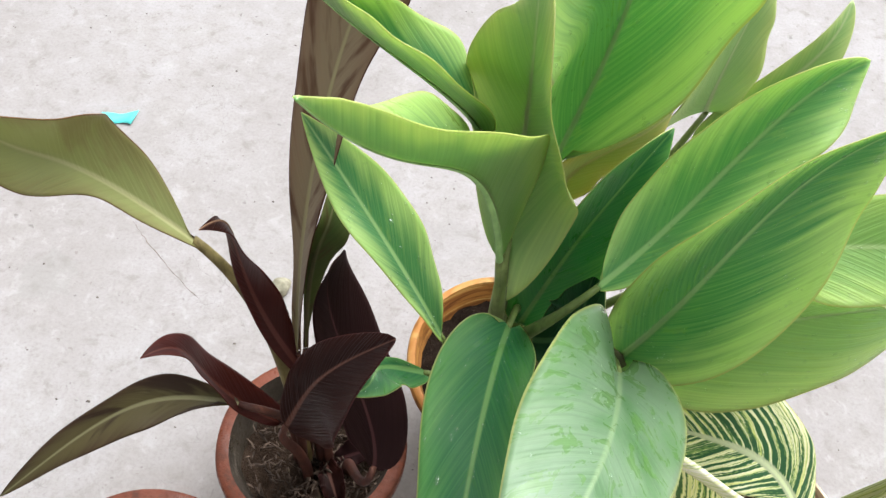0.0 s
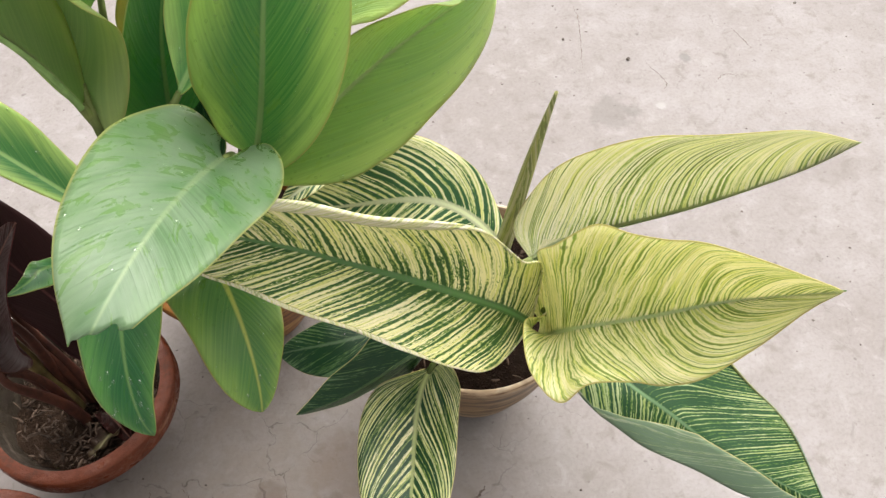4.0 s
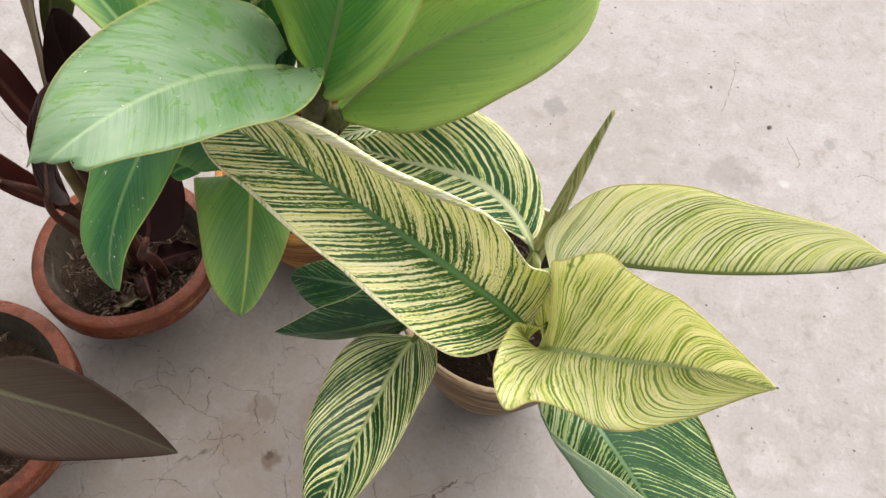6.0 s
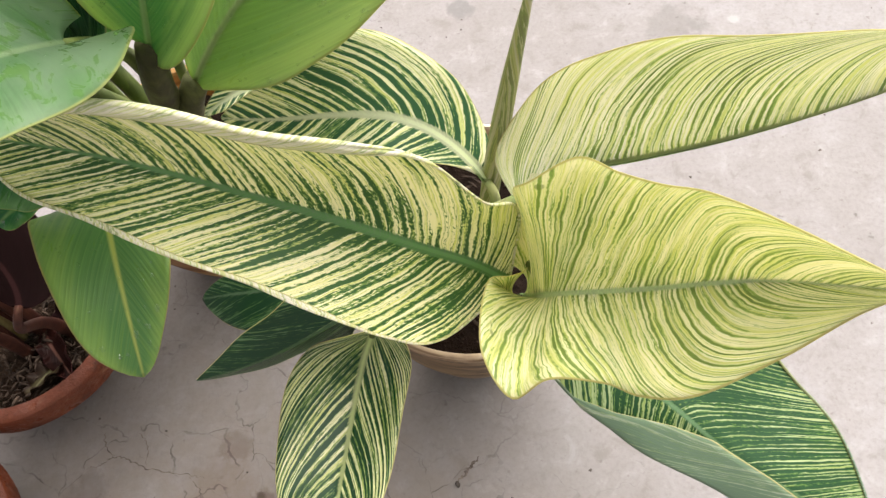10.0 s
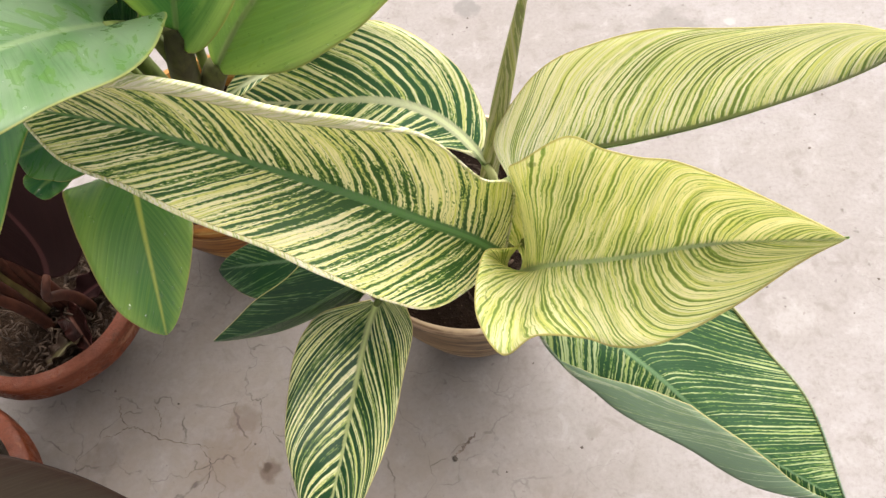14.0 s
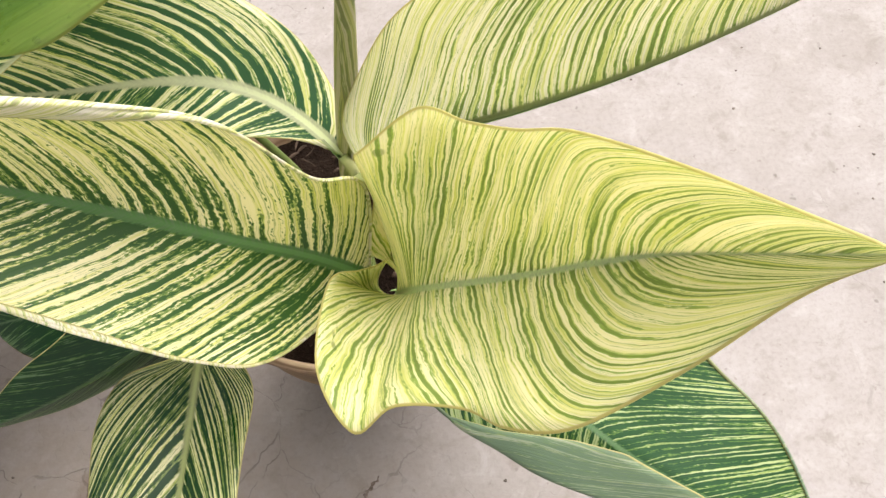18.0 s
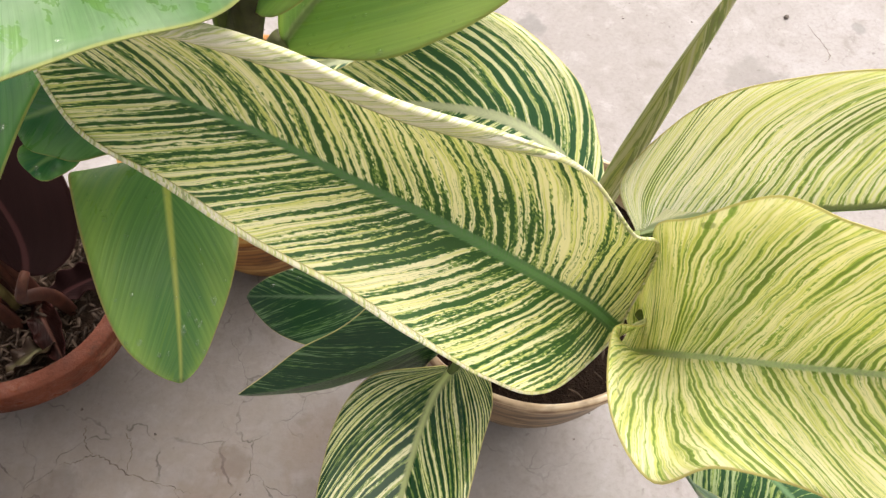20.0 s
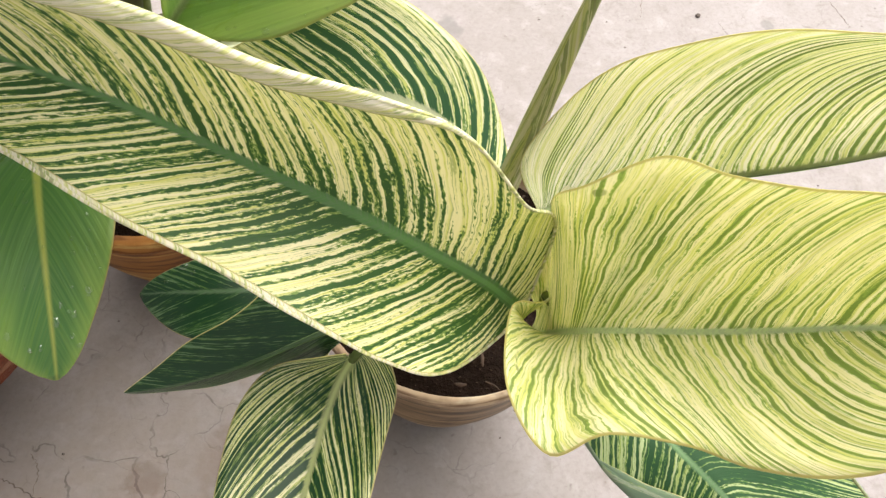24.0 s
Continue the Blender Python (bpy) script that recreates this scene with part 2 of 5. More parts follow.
def concrete():
    """Pale trowelled cement: clouds, grit, hairline cracks, a few stains."""
    m = Mat("cement", 0.75, 0.15)
    p = m.ground()
    big = m.noise(p, 1.7, 5, 0.6)
    cloud = m.noise(p, 9, 5, 0.65)
    grain = m.noise(p, 160, 4, 0.7)
    grit = m.noise(p, 55, 2, 0.5)
    c = m.mix(m.step(big, 0.3, 0.7), (0.245, 0.228, 0.224), (0.300, 0.285, 0.288))
    c = m.mix(m.step(cloud, 0.35, 0.72, 0.0, 0.60), c, (0.212, 0.192, 0.182))
    c = m.mix(m.step(cloud, 0.54, 0.72, 0.0, 0.50), c, (0.345, 0.334, 0.334))
    c = m.mix(m.step(grain, 0.4, 0.8, 0.0, 0.48), c, (0.175, 0.158, 0.152))
    c = m.mix(m.step(grit, 0.70, 0.76, 0.0, 0.55), c, (0.105, 0.094, 0.088))
    mott = m.noise(p, 26, 6, 0.7, 0.4)
    c = m.mix(m.step(mott, 0.52, 0.70, 0.0, 0.68), c, (0.185, 0.165, 0.155))
    c = m.mix(m.step(mott, 0.30, 0.46, 0.40, 0.0), c, (0.350, 0.338, 0.336))
    spot = m.noise(p, 75, 3, 0.6)
    c = m.mix(m.step(spot, 0.66, 0.74, 0.0, 0.5), c, (0.135, 0.112, 0.098))
    # earth washed out of the pots, its colour also carrying shade under the plants
    near = m.n.new("ShaderNodeVectorMath")
    near.operation = "DISTANCE"
    m.l.new(p, near.inputs[0])
    near.inputs[1].default_value = (0.14, 0.16, 0)
    wash_shade = m.math("MULTIPLY_ADD", m.math("SUBTRACT", m.noise(p, 7, 5, 0.6), 0.5), 0.34, near.outputs["Value"])
    wash_shade = m.math("MULTIPLY", m.step(wash_shade, 0.12, 0.66, 1.0, 0.0), m.step(m.noise(p, 28, 5, 0.65), 0.25, 0.7, 0.35, 1.0))
    c = m.mix(m.math("MULTIPLY", wash_shade, 0.75), c, (0.216, 0.181, 0.150))
    # hairline cracks, present only in places
    warp = m.n.new("ShaderNodeVectorMath")
    warp.operation = "MULTIPLY_ADD"
    nz = m.n.new("ShaderNodeTexNoise")
    m.l.new(p, nz.inputs["Vector"])
    nz.inputs["Scale"].default_value, nz.inputs["Detail"].default_value = 14, 4
    m.l.new(nz.outputs["Color"], warp.inputs[0])
    warp.inputs[1].default_value = (0.09, 0.09, 0.0)
    m.l.new(p, warp.inputs[2])
    edge = m.cells(warp.outputs[0], 9.0)
    edge2 = m.cells(warp.outputs[0], 22.0)
    some = m.math("MAXIMUM", m.step(m.noise(p, 3.1, 3), 0.52, 0.66, 0.0, 0.8), m.math("MULTIPLY", wash_shade, 2.2))
    some2 = m.math("MAXIMUM", m.step(m.noise(p, 5.3, 3), 0.54, 0.66, 0.0, 0.8), m.math("MULTIPLY", wash_shade, m.step(m.noise(p, 8.0, 3), 0.40, 0.6)))
    line = m.math("MULTIPLY", m.step(edge, 0.0025, 0.0085, 1.0, 0.0), some)
    line2 = m.math("MULTIPLY", m.step(edge2, 0.004, 0.014, 0.75, 0.0), some2)
    line = m.math("MAXIMUM", line, line2)
    line = m.math("MULTIPLY", line, m.step(m.noise(p, 40, 2), 0.35, 0.6))
    c = m.mix(m.math("MULTIPLY", line, 0.36), c, (0.070, 0.060, 0.054))
    # stains of their own shape: place, size, strength, colour
    for x, y, r, k, col in ((0.567, 1.01, 0.026, 0.55, (0.132, 0.126, 0.126)), (0.90, 0.905, 0.05, 0.42, (0.158, 0.148, 0.142)),
                            (0.945, 0.90, 0.02, 0.35, (0.158, 0.148, 0.142)), (1.0, 0.90, 0.011, 0.55, (0.380, 0.375, 0.375)),
                            (0.203, 0.249, 0.018, 0.6, (0.095, 0.062, 0.042)), (0.15, 0.27, 0.05, 0.3, (0.158, 0.111, 0.079)),
                            (1.095, 1.01, 0.014, 0.45, (0.142, 0.138, 0.138)),
                            (1.25, 0.70, 0.07, 0.3, (0.190, 0.174, 0.164)), (0.28, 0.34, 0.06, 0.3, (0.174, 0.122, 0.090)),
                            (0.169, 0.322, 0.024, 0.4, (0.12, 0.078, 0.054)), (0.200, 0.253, 0.009, 0.7, (0.06, 0.042, 0.032)), (-0.022, 0.294, 0.03, 0.35, (0.1, 0.075, 0.058)), (0.258, 0.291, 0.02, 0.3, (0.1, 0.07, 0.05)),
                            (-0.62, 0.72, 0.06, 0.3, (0.201, 0.195, 0.185)), (0.05, 0.98, 0.08, 0.22, (0.190, 0.179, 0.174))):
        d = m.n.new("ShaderNodeVectorMath")
        d.operation = "DISTANCE"
        m.l.new(p, d.inputs[0])
        d.inputs[1].default_value = (x, y, 0)
        away = m.math("MULTIPLY_ADD", m.math("SUBTRACT", m.noise(p, 45, 4), 0.5), 1.6 * r, d.outputs["Value"])
        c = m.mix(m.step(away, 0.55 * r, 1.05 * r, k, 0.0), c, col)
    m.color(c)
    h = m.math("MULTIPLY_ADD", line, -0.5, m.math("MULTIPLY_ADD", grain, 0.5, cloud))
    m.bump(h, 0.35, 0.002)
    m.rough(m.math("MULTIPLY_ADD", grain, 0.2, 0.62))
    return m.m


def terracotta(name, main, worn):
    m = Mat(name, 0.5, 0.30)
    p = m.place()
    g = m.noise(p, 14, 5, 0.6)
    f = m.noise(p, 120, 4, 0.65)
    c = m.mix(m.step(g, 0.35, 0.7), main, tuple(0.62 * a for a in main))
    c = m.mix(m.step(f, 0.5, 0.75, 0.0, 0.4), c, tuple(0.45 * a for a in main))
    stretch = m.n.new("ShaderNodeMapping")
    m.l.new(p, stretch.inputs[0])
    stretch.inputs["Scale"].default_value = (9, 9, 40)
    s = m.noise(stretch.outputs[0], 1, 5, 0.65)
    c = m.mix(m.step(s, 0.58, 0.68, 0.0, 0.7), c, worn)
    dirt = m.noise(p, 34, 5, 0.7)
    c = m.mix(m.step(dirt, 0.52, 0.68, 0.0, 0.55), c, (0.032, 0.018, 0.012))
    m.color(c)
    m.rough(m.step(dirt, 0.35, 0.60, 0.24, 0.70))
    m.bump(m.math("MULTIPLY_ADD", g, 2.0, m.math("ADD", f, dirt)), 0.6, 0.003)
    return m.m


def swirled(name, light, main, dark):
    """Marbled plastic, streaked round the pot like wood grain."""
    m = Mat(name, 0.42, 0.12)
    p = m.place()
    mp = m.n.new("ShaderNodeMapping")
    m.l.new(p, mp.inputs[0])
    mp.inputs["Scale"].default_value = (5, 5, 62)
    a = m.noise(mp.outputs[0], 1, 4, 0.6, 0.9)
    b = m.noise(p, 25, 4, 0.6)
    c = m.mix(m.step(a, 0.36, 0.50), dark, main)
    c = m.mix(m.step(a, 0.50, 0.62), c, light)
    c = m.mix(m.step(b, 0.50, 0.72, 0.0, 0.65), c, tuple(0.5 * x for x in dark))
    m.color(c)
    m.bump(b, 0.15, 0.001)
    return m.m


def earth(name, dark, bits):
    m = Mat(name, 0.95, 0.03)
    p = m.place()
    a, b = m.noise(p, 60, 5, 0.7), m.noise(p, 330, 3, 0.6)
    c = m.mix(m.step(a, 0.35, 0.7), dark, tuple(1.9 * x for x in dark))
    c = m.mix(m.step(b, 0.62, 0.70, 0.0, 0.6), c, bits)
    m.color(c)
    m.bump(m.math("ADD", a, b), 0.9, 0.006)
    return m.m


def simple(name, c, rough=0.6, vary=0.3, scale=60):
    m = Mat(name, rough, 0.12)
    g = m.noise(m.place(), scale, 4, 0.6)
    m.color(m.mix(m.step(g, 0.3, 0.7), tuple((1 - vary) * a for a in c), tuple(min(1, (1 + vary) * a) for a in c)))
    m.bump(g, 0.2, 0.001)
    return m.m


CEMENT = concrete()
TERRA = terracotta("terracotta", (0.130, 0.031, 0.012), (0.25, 0.12, 0.068))
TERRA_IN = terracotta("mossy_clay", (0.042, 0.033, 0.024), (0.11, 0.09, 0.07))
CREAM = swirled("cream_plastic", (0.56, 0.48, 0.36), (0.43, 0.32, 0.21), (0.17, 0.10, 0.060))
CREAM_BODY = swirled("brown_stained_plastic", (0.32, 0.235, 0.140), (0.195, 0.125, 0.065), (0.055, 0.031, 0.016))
CREAM_IN = swirled("tan_plastic", (0.50, 0.38, 0.28), (0.42, 0.29, 0.19), (0.25, 0.16, 0.10))
ORANGE = swirled("orange_plastic", (0.44, 0.27, 0.09), (0.31, 0.135, 0.035), (0.13, 0.045, 0.014))
SOIL = earth("dark_soil", (0.012, 0.008, 0.006), (0.085, 0.062, 0.045))
SOIL_DRY = earth("dry_soil", (0.026, 0.017, 0.012), (0.12, 0.085, 0.060))
STRAW = simple("dry_litter", (0.055, 0.038, 0.028), 0.8, 0.75, 45)
TAPE = simple("turquoise_tape", (0.10, 0.50, 0.47), 0.4, 0.15, 40)
GRIT = simple("grit", (0.10, 0.085, 0.075), 0.9, 0.5, 200)

S_CREAM = striped_leaf("cream_striped_blade", (0.88, 0.84, 0.47), (0.042, 0.125, 0.030), 0.482, (0.11, 0.27, 0.075), fine=0.26, even=0.060, beat=135.0, lace=0.65, pitch=165.0, heart=0.08, ribw=1.0, lean=0.06)
S_YELLOW = striped_leaf("yellow_striped_blade", (0.78, 0.755, 0.48), (0.215, 0.31, 0.085), 0.440, (0.62, 0.74, 0.42), even=0.075, beat=165.0, pitch=205.0, fine=0.30, back=0.45, lace=0.7, blot=0.6, heart=0.04, run=5.0, ragged=0.15, lively=1.2)
S_PALE = striped_leaf("pale_striped_blade", (0.86, 0.84, 0.67), (0.19, 0.28, 0.09), 0.432, (0.36, 0.42, 0.20), even=0.08, beat=150.0, pitch=180.0, fine=0.28, back=0.52, lace=0.55, blot=0.5, run=4.0, ragged=0.14, lively=1.2)
S_DARK = striped_leaf("dark_striped_blade", (0.74, 0.74, 0.42), (0.030, 0.108, 0.040), 0.505, (0.50, 0.55, 0.34), ribw=1.0, run=7.0, ragged=0.22)
S_LOW = striped_leaf("low_striped_blade", (0.78, 0.77, 0.42), (0.014, 0.066, 0.022), 0.525, (0.42, 0.48, 0.20), even=0.060, rough=0.3, heart=0.02, ribw=0.62, pitch=115.0, beat=85.0, fine=0.24, run=6.0, ragged=0.20)
S_DEEP = striped_leaf("deep_green_striped_blade", (0.45, 0.54, 0.23), (0.020, 0.085, 0.026), 0.538, (0.12, 0.25, 0.10), ribw=0.7, even=0.060, beat=150.0, pitch=230.0, fine=0.42, lean=0.13, run=7.0, ragged=0.22)
S_FOLD = striped_leaf("folded_underside", (0.36, 0.42, 0.26), (0.17, 0.26, 0.17), 0.58, (0.22, 0.30, 0.16), even=0.03, rough=0.5, lace=0.3)
S_BACK = striped_leaf("striped_underside", (0.84, 0.80, 0.58), (0.46, 0.46, 0.27), 0.445, (0.34, 0.42, 0.22), even=0.03, rough=0.6, lace=0.4)
S_FURL = striped_leaf("furled_blade", (0.50, 0.48, 0.26), (0.23, 0.25, 0.11), 0.50, (0.24, 0.24, 0.1), blot=0.7, even=0.02, lively=1.1)
S_NIGHT = striped_leaf("deep_green_lined_blade", (0.11, 0.20, 0.080), (0.012, 0.052, 0.020), 0.56, (0.07, 0.15, 0.06), rough=0.32, lace=0.3, even=0.03, ribw=0.6)
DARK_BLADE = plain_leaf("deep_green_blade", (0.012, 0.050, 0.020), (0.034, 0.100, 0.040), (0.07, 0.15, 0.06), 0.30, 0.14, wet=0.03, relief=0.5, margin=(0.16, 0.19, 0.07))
GREEN = plain_leaf("green_blade", (0.056, 0.192, 0.066), (0.33, 0.46, 0.160), (0.27, 0.42, 0.18), 0.42, shine=0.28, wet=0.04, lively=2.35, reach=0.42)
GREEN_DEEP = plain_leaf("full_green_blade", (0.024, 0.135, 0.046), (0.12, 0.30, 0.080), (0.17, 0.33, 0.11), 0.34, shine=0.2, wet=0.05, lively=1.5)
GREEN_LOW = plain_leaf("low_green_blade", (0.088, 0.215, 0.066), (0.26, 0.40, 0.105), (0.46, 0.50, 0.13), 0.36, shine=0.22, wet=0.05, lively=1.8, margin=(0.38, 0.34, 0.12))
# brighter copy of GREEN: light on two upper leaves is put into the colour
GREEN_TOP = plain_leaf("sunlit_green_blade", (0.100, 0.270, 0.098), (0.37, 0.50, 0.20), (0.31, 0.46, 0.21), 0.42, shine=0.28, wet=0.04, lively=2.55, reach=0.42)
GREEN_PALE = plain_leaf("pale_green_blade", (0.092, 0.198, 0.082), (0.145, 0.265, 0.112), (0.28, 0.40, 0.22), 0.38, shine=0.4, pale=0.32, wet=0.10, damp=(0.13, 0.28, 0.055))
GREEN_LIGHT = plain_leaf("light_green_blade", (0.21, 0.345, 0.115), (0.37, 0.48, 0.17), (0.37, 0.48, 0.22), 0.38, wet=0.07, lively=2.2, reach=0.55, relief=0.6)
OLIVE = plain_leaf("olive_blade", (0.20, 0.33, 0.10), (0.37, 0.44, 0.15), (0.36, 0.43, 0.20), 0.5, lively=1.5)
YELLOW = plain_leaf("yellowing_blade", (0.30, 0.36, 0.08), (0.45, 0.40, 0.09), (0.46, 0.44, 0.15), 0.5)
GREEN_BACK = plain_leaf("green_underside", (0.22, 0.34, 0.12), (0.28, 0.39, 0.13), (0.30, 0.40, 0.17), 0.55, lively=1.7)
BRONZE = plain_leaf("bronze_blade", (0.105, 0.088, 0.036), (0.060, 0.034, 0.020), (0.25, 0.23, 0.12), 0.40, margin=(0.05, 0.03, 0.02), stain=(0.034, 0.018, 0.012), shine=0.12)
BRONZE_GREEN = plain_leaf("green_bronze_blade", (0.085, 0.130, 0.034), (0.14, 0.17, 0.050), (0.22, 0.22, 0.10), 0.40, margin=(0.10, 0.05, 0.03), stain=(0.11, 0.085, 0.035), shine=0.12)
BRONZE_PALE = plain_leaf("pale_bronze_blade", (0.34, 0.37, 0.15), (0.27, 0.24, 0.10), (0.50, 0.50, 0.26), 0.40, margin=(0.17, 0.09, 0.04), stain=(0.30, 0.28, 0.12), shine=0.12)
BRONZE_UP = plain_leaf("brown_blade", (0.27, 0.215, 0.135), (0.22, 0.145, 0.090), (0.38, 0.34, 0.18), 0.40, margin=(0.09, 0.04, 0.025), stain=(0.11, 0.055, 0.030), shine=0.12)
MAROON = plain_leaf("maroon_blade", (0.017, 0.0055, 0.0045), (0.028, 0.008, 0.006), (0.13, 0.06, 0.045), 0.40, margin=(0.06, 0.02, 0.02), shine=0.06, wet=-0.10, damp=(0.16, 0.12, 0.11), relief=0.6, back=0.75)
MAROON_RED = plain_leaf("red_blade", (0.046, 0.010, 0.008), (0.074, 0.015, 0.011), (0.11, 0.035, 0.026), 0.42, margin=(0.08, 0.025, 0.02), shine=0.10, back=0.65)
MAROON_BLACK = plain_leaf("black_red_blade", (0.010, 0.004, 0.004), (0.015, 0.006, 0.006), (0.035, 0.014, 0.014), 0.6, margin=(0.03, 0.012, 0.012), shine=0.03, back=0.9)
DUSK = plain_leaf("dusky_blade", (0.050, 0.038, 0.027), (0.038, 0.022, 0.016), (0.085, 0.080, 0.052), 0.42, margin=(0.03, 0.018, 0.015), shine=0.10, back=0.85, wet=-0.05, damp=(0.12, 0.11, 0.10), relief=0.3)
STALK_GREEN = stalk_skin("green_stalk", (0.085, 0.12, 0.035), (0.17, 0.22, 0.065))
STALK_OLIVE = stalk_skin("olive_stalk", (0.11, 0.14, 0.05), (0.22, 0.26, 0.09))
STALK_RED = stalk_skin("red_stalk", (0.038, 0.015, 0.012), (0.095, 0.036, 0.023))
STALK_DARK = stalk_skin("dark_sheathed_stalk", (0.045, 0.045, 0.020), (0.115, 0.125, 0.045))
STALK_BROWN = stalk_skin("brown_stalk", (0.10, 0.075, 0.028), (0.21, 0.17, 0.070))
STALK_PALE = stalk_skin("pale_stalk", (0.26, 0.33, 0.12), (0.46, 0.48, 0.22))
RIB_GREEN = simple("green_midrib", (0.26, 0.40, 0.15), 0.5, 0.2, 50)
RIB_RED = simple("brown_midrib", (0.17, 0.10, 0.06), 0.5, 0.2, 50)
water = Mat("water", 0.05)
clear, glint, both = water.n.new("ShaderNodeBsdfTransparent"), water.n.new("ShaderNodeBsdfGlossy"), water.n.new("ShaderNodeMixShader")
clear.inputs[0].default_value = (0.93, 0.96, 0.93, 1)
glint.inputs["Roughness"].default_value = 0.08
both.inputs[0].default_value = 0.09
water.l.new(clear.outputs[0], both.inputs[1])
water.l.new(glint.outputs[0], both.inputs[2])
water.l.new(both.outputs[0], water.n["Material Output"].inputs[0])
WATER = water.m


# ---- building
ORIGIN = {}


def thing(name, at, label, category, group=""):
    ob = new(name)
    ob.location = at
    ob.empty_display_size = 0.05
    ORIGIN[ob] = Vector(at)
    return tagged(ob, label, category, group)


def finish(me, mats, smooth=True):
    for m in mats:
        me.materials.append(m)
    if smooth:
        me.polygons.foreach_set("use_smooth", [True] * len(me.polygons))
    return me


def part_raw(name, verts, faces, mats, parent, label="", index=None):
    o = ORIGIN[parent] if parent else Vector((0, 0, 0))
    me = bpy.data.meshes.new(name)
    me.from_pydata([tuple(Vector(v) - o) for v in verts], [], faces)
    finish(me, mats)
    if index is not None:
        me.polygons.foreach_set("material_index", index)
    ob = new(name, me)
    if parent:
        ob.parent = parent
        ORIGIN[ob] = o
    if label:
        tagged(ob, label)
    return ob


def lathe(profile, n=64, centre=(0, 0, 0), wobble=0.0):
    verts, faces = [], []
    for r, z in profile:
        for i in range(n):
            a = 2 * math.pi * i / n
            k = 1 + wobble * math.sin(3 * a + 1.3) + 0.5 * wobble * math.sin(7 * a)
            verts.append((centre[0] + r * k * math.cos(a), centre[1] + r * k * math.sin(a), centre[2] + z))
    for j in range(len(profile) - 1):
        for i in range(n):
            k = (i + 1) % n
            faces.append((j * n + i, j * n + k, (j + 1) * n + k, (j + 1) * n + i))
    return verts, faces


def rounded(points, r=0.002):
    """Cuts the corners of a profile."""
    out = [points[0]]
    for a, b, c in zip(points, points[1:], points[2:]):
        for p in (a, c):
            d = math.hypot(p[0] - b[0], p[1] - b[1])
            f = min(0.45, r / d)
            out.append((b[0] + (p[0] - b[0]) * f, b[1] + (p[1] - b[1]) * f))
    out.append(points[-1])
    return out


def bezier(p, u):
    u = u[:, None]
    v = 1 - u
    m = v**3 * p[0] + 3 * v * v * u * p[1] + 3 * v * u * u * p[2] + u**3 * p[3]
    d = 3 * (v * v * (p[1] - p[0]) + 2 * v * u * (p[2] - p[1]) + u * u * (p[3] - p[2]))
    return m, d / np.linalg.norm(d, axis=1)[:, None]


def carried_normal(t, ref):
    out, n = np.zeros_like(t), np.array(ref, float)
    for i in range(len(t)):
        n = n - t[i] * np.dot(n, t[i])
        n = n / np.linalg.norm(n)
        out[i] = n
    return out


def tube(p, radii, n=10, steps=18, flat=1.0, ref=(0.3, 0.2, 0.9)):
    """A tapered tube along a Bezier curve, as vertices and faces."""
    u = np.linspace(0, 1, steps)
    m, t = bezier(np.array(p, float), u)
    nn = carried_normal(t, ref)
    s = np.cross(t, nn)
    r = np.interp(u, np.linspace(0, 1, len(radii)), radii)
    verts, faces = [], []
    for i in range(steps):
        for k in range(n):
            a = 2 * math.pi * k / n
            verts.append(tuple(m[i] + r[i] * (math.cos(a) * s[i] + flat * math.sin(a) * nn[i])))
    for i in range(steps - 1):
        for k in range(n):
            j = (k + 1) % n
            faces.append((i * n + k, i * n + j, (i + 1) * n + j, (i + 1) * n + k))
    faces.append(tuple(range(n))[::-1])
    faces.append(tuple(range((steps - 1) * n, steps * n)))
    return verts, faces


KNOTS = np.array([0, 0.12, 0.3, 0.55, 0.85])


def spread(u, c):
    """How much wider or narrower than the plain outline a half blade is, smooth between five stations."""
    c = np.array(c, float)
    m = np.gradient(c, KNOTS)
    i = np.clip(np.searchsorted(KNOTS, u, side="right") - 1, 0, 3)
    h = KNOTS[i + 1] - KNOTS[i]
    t = np.clip((u - KNOTS[i]) / h, 0, 1)
    return (2 * t**3 - 3 * t * t + 1) * c[i] + (t**3 - 2 * t * t + t) * h * m[i] + (3 * t * t - 2 * t**3) * c[i + 1] + (t**3 - t * t) * h * m[i + 1]


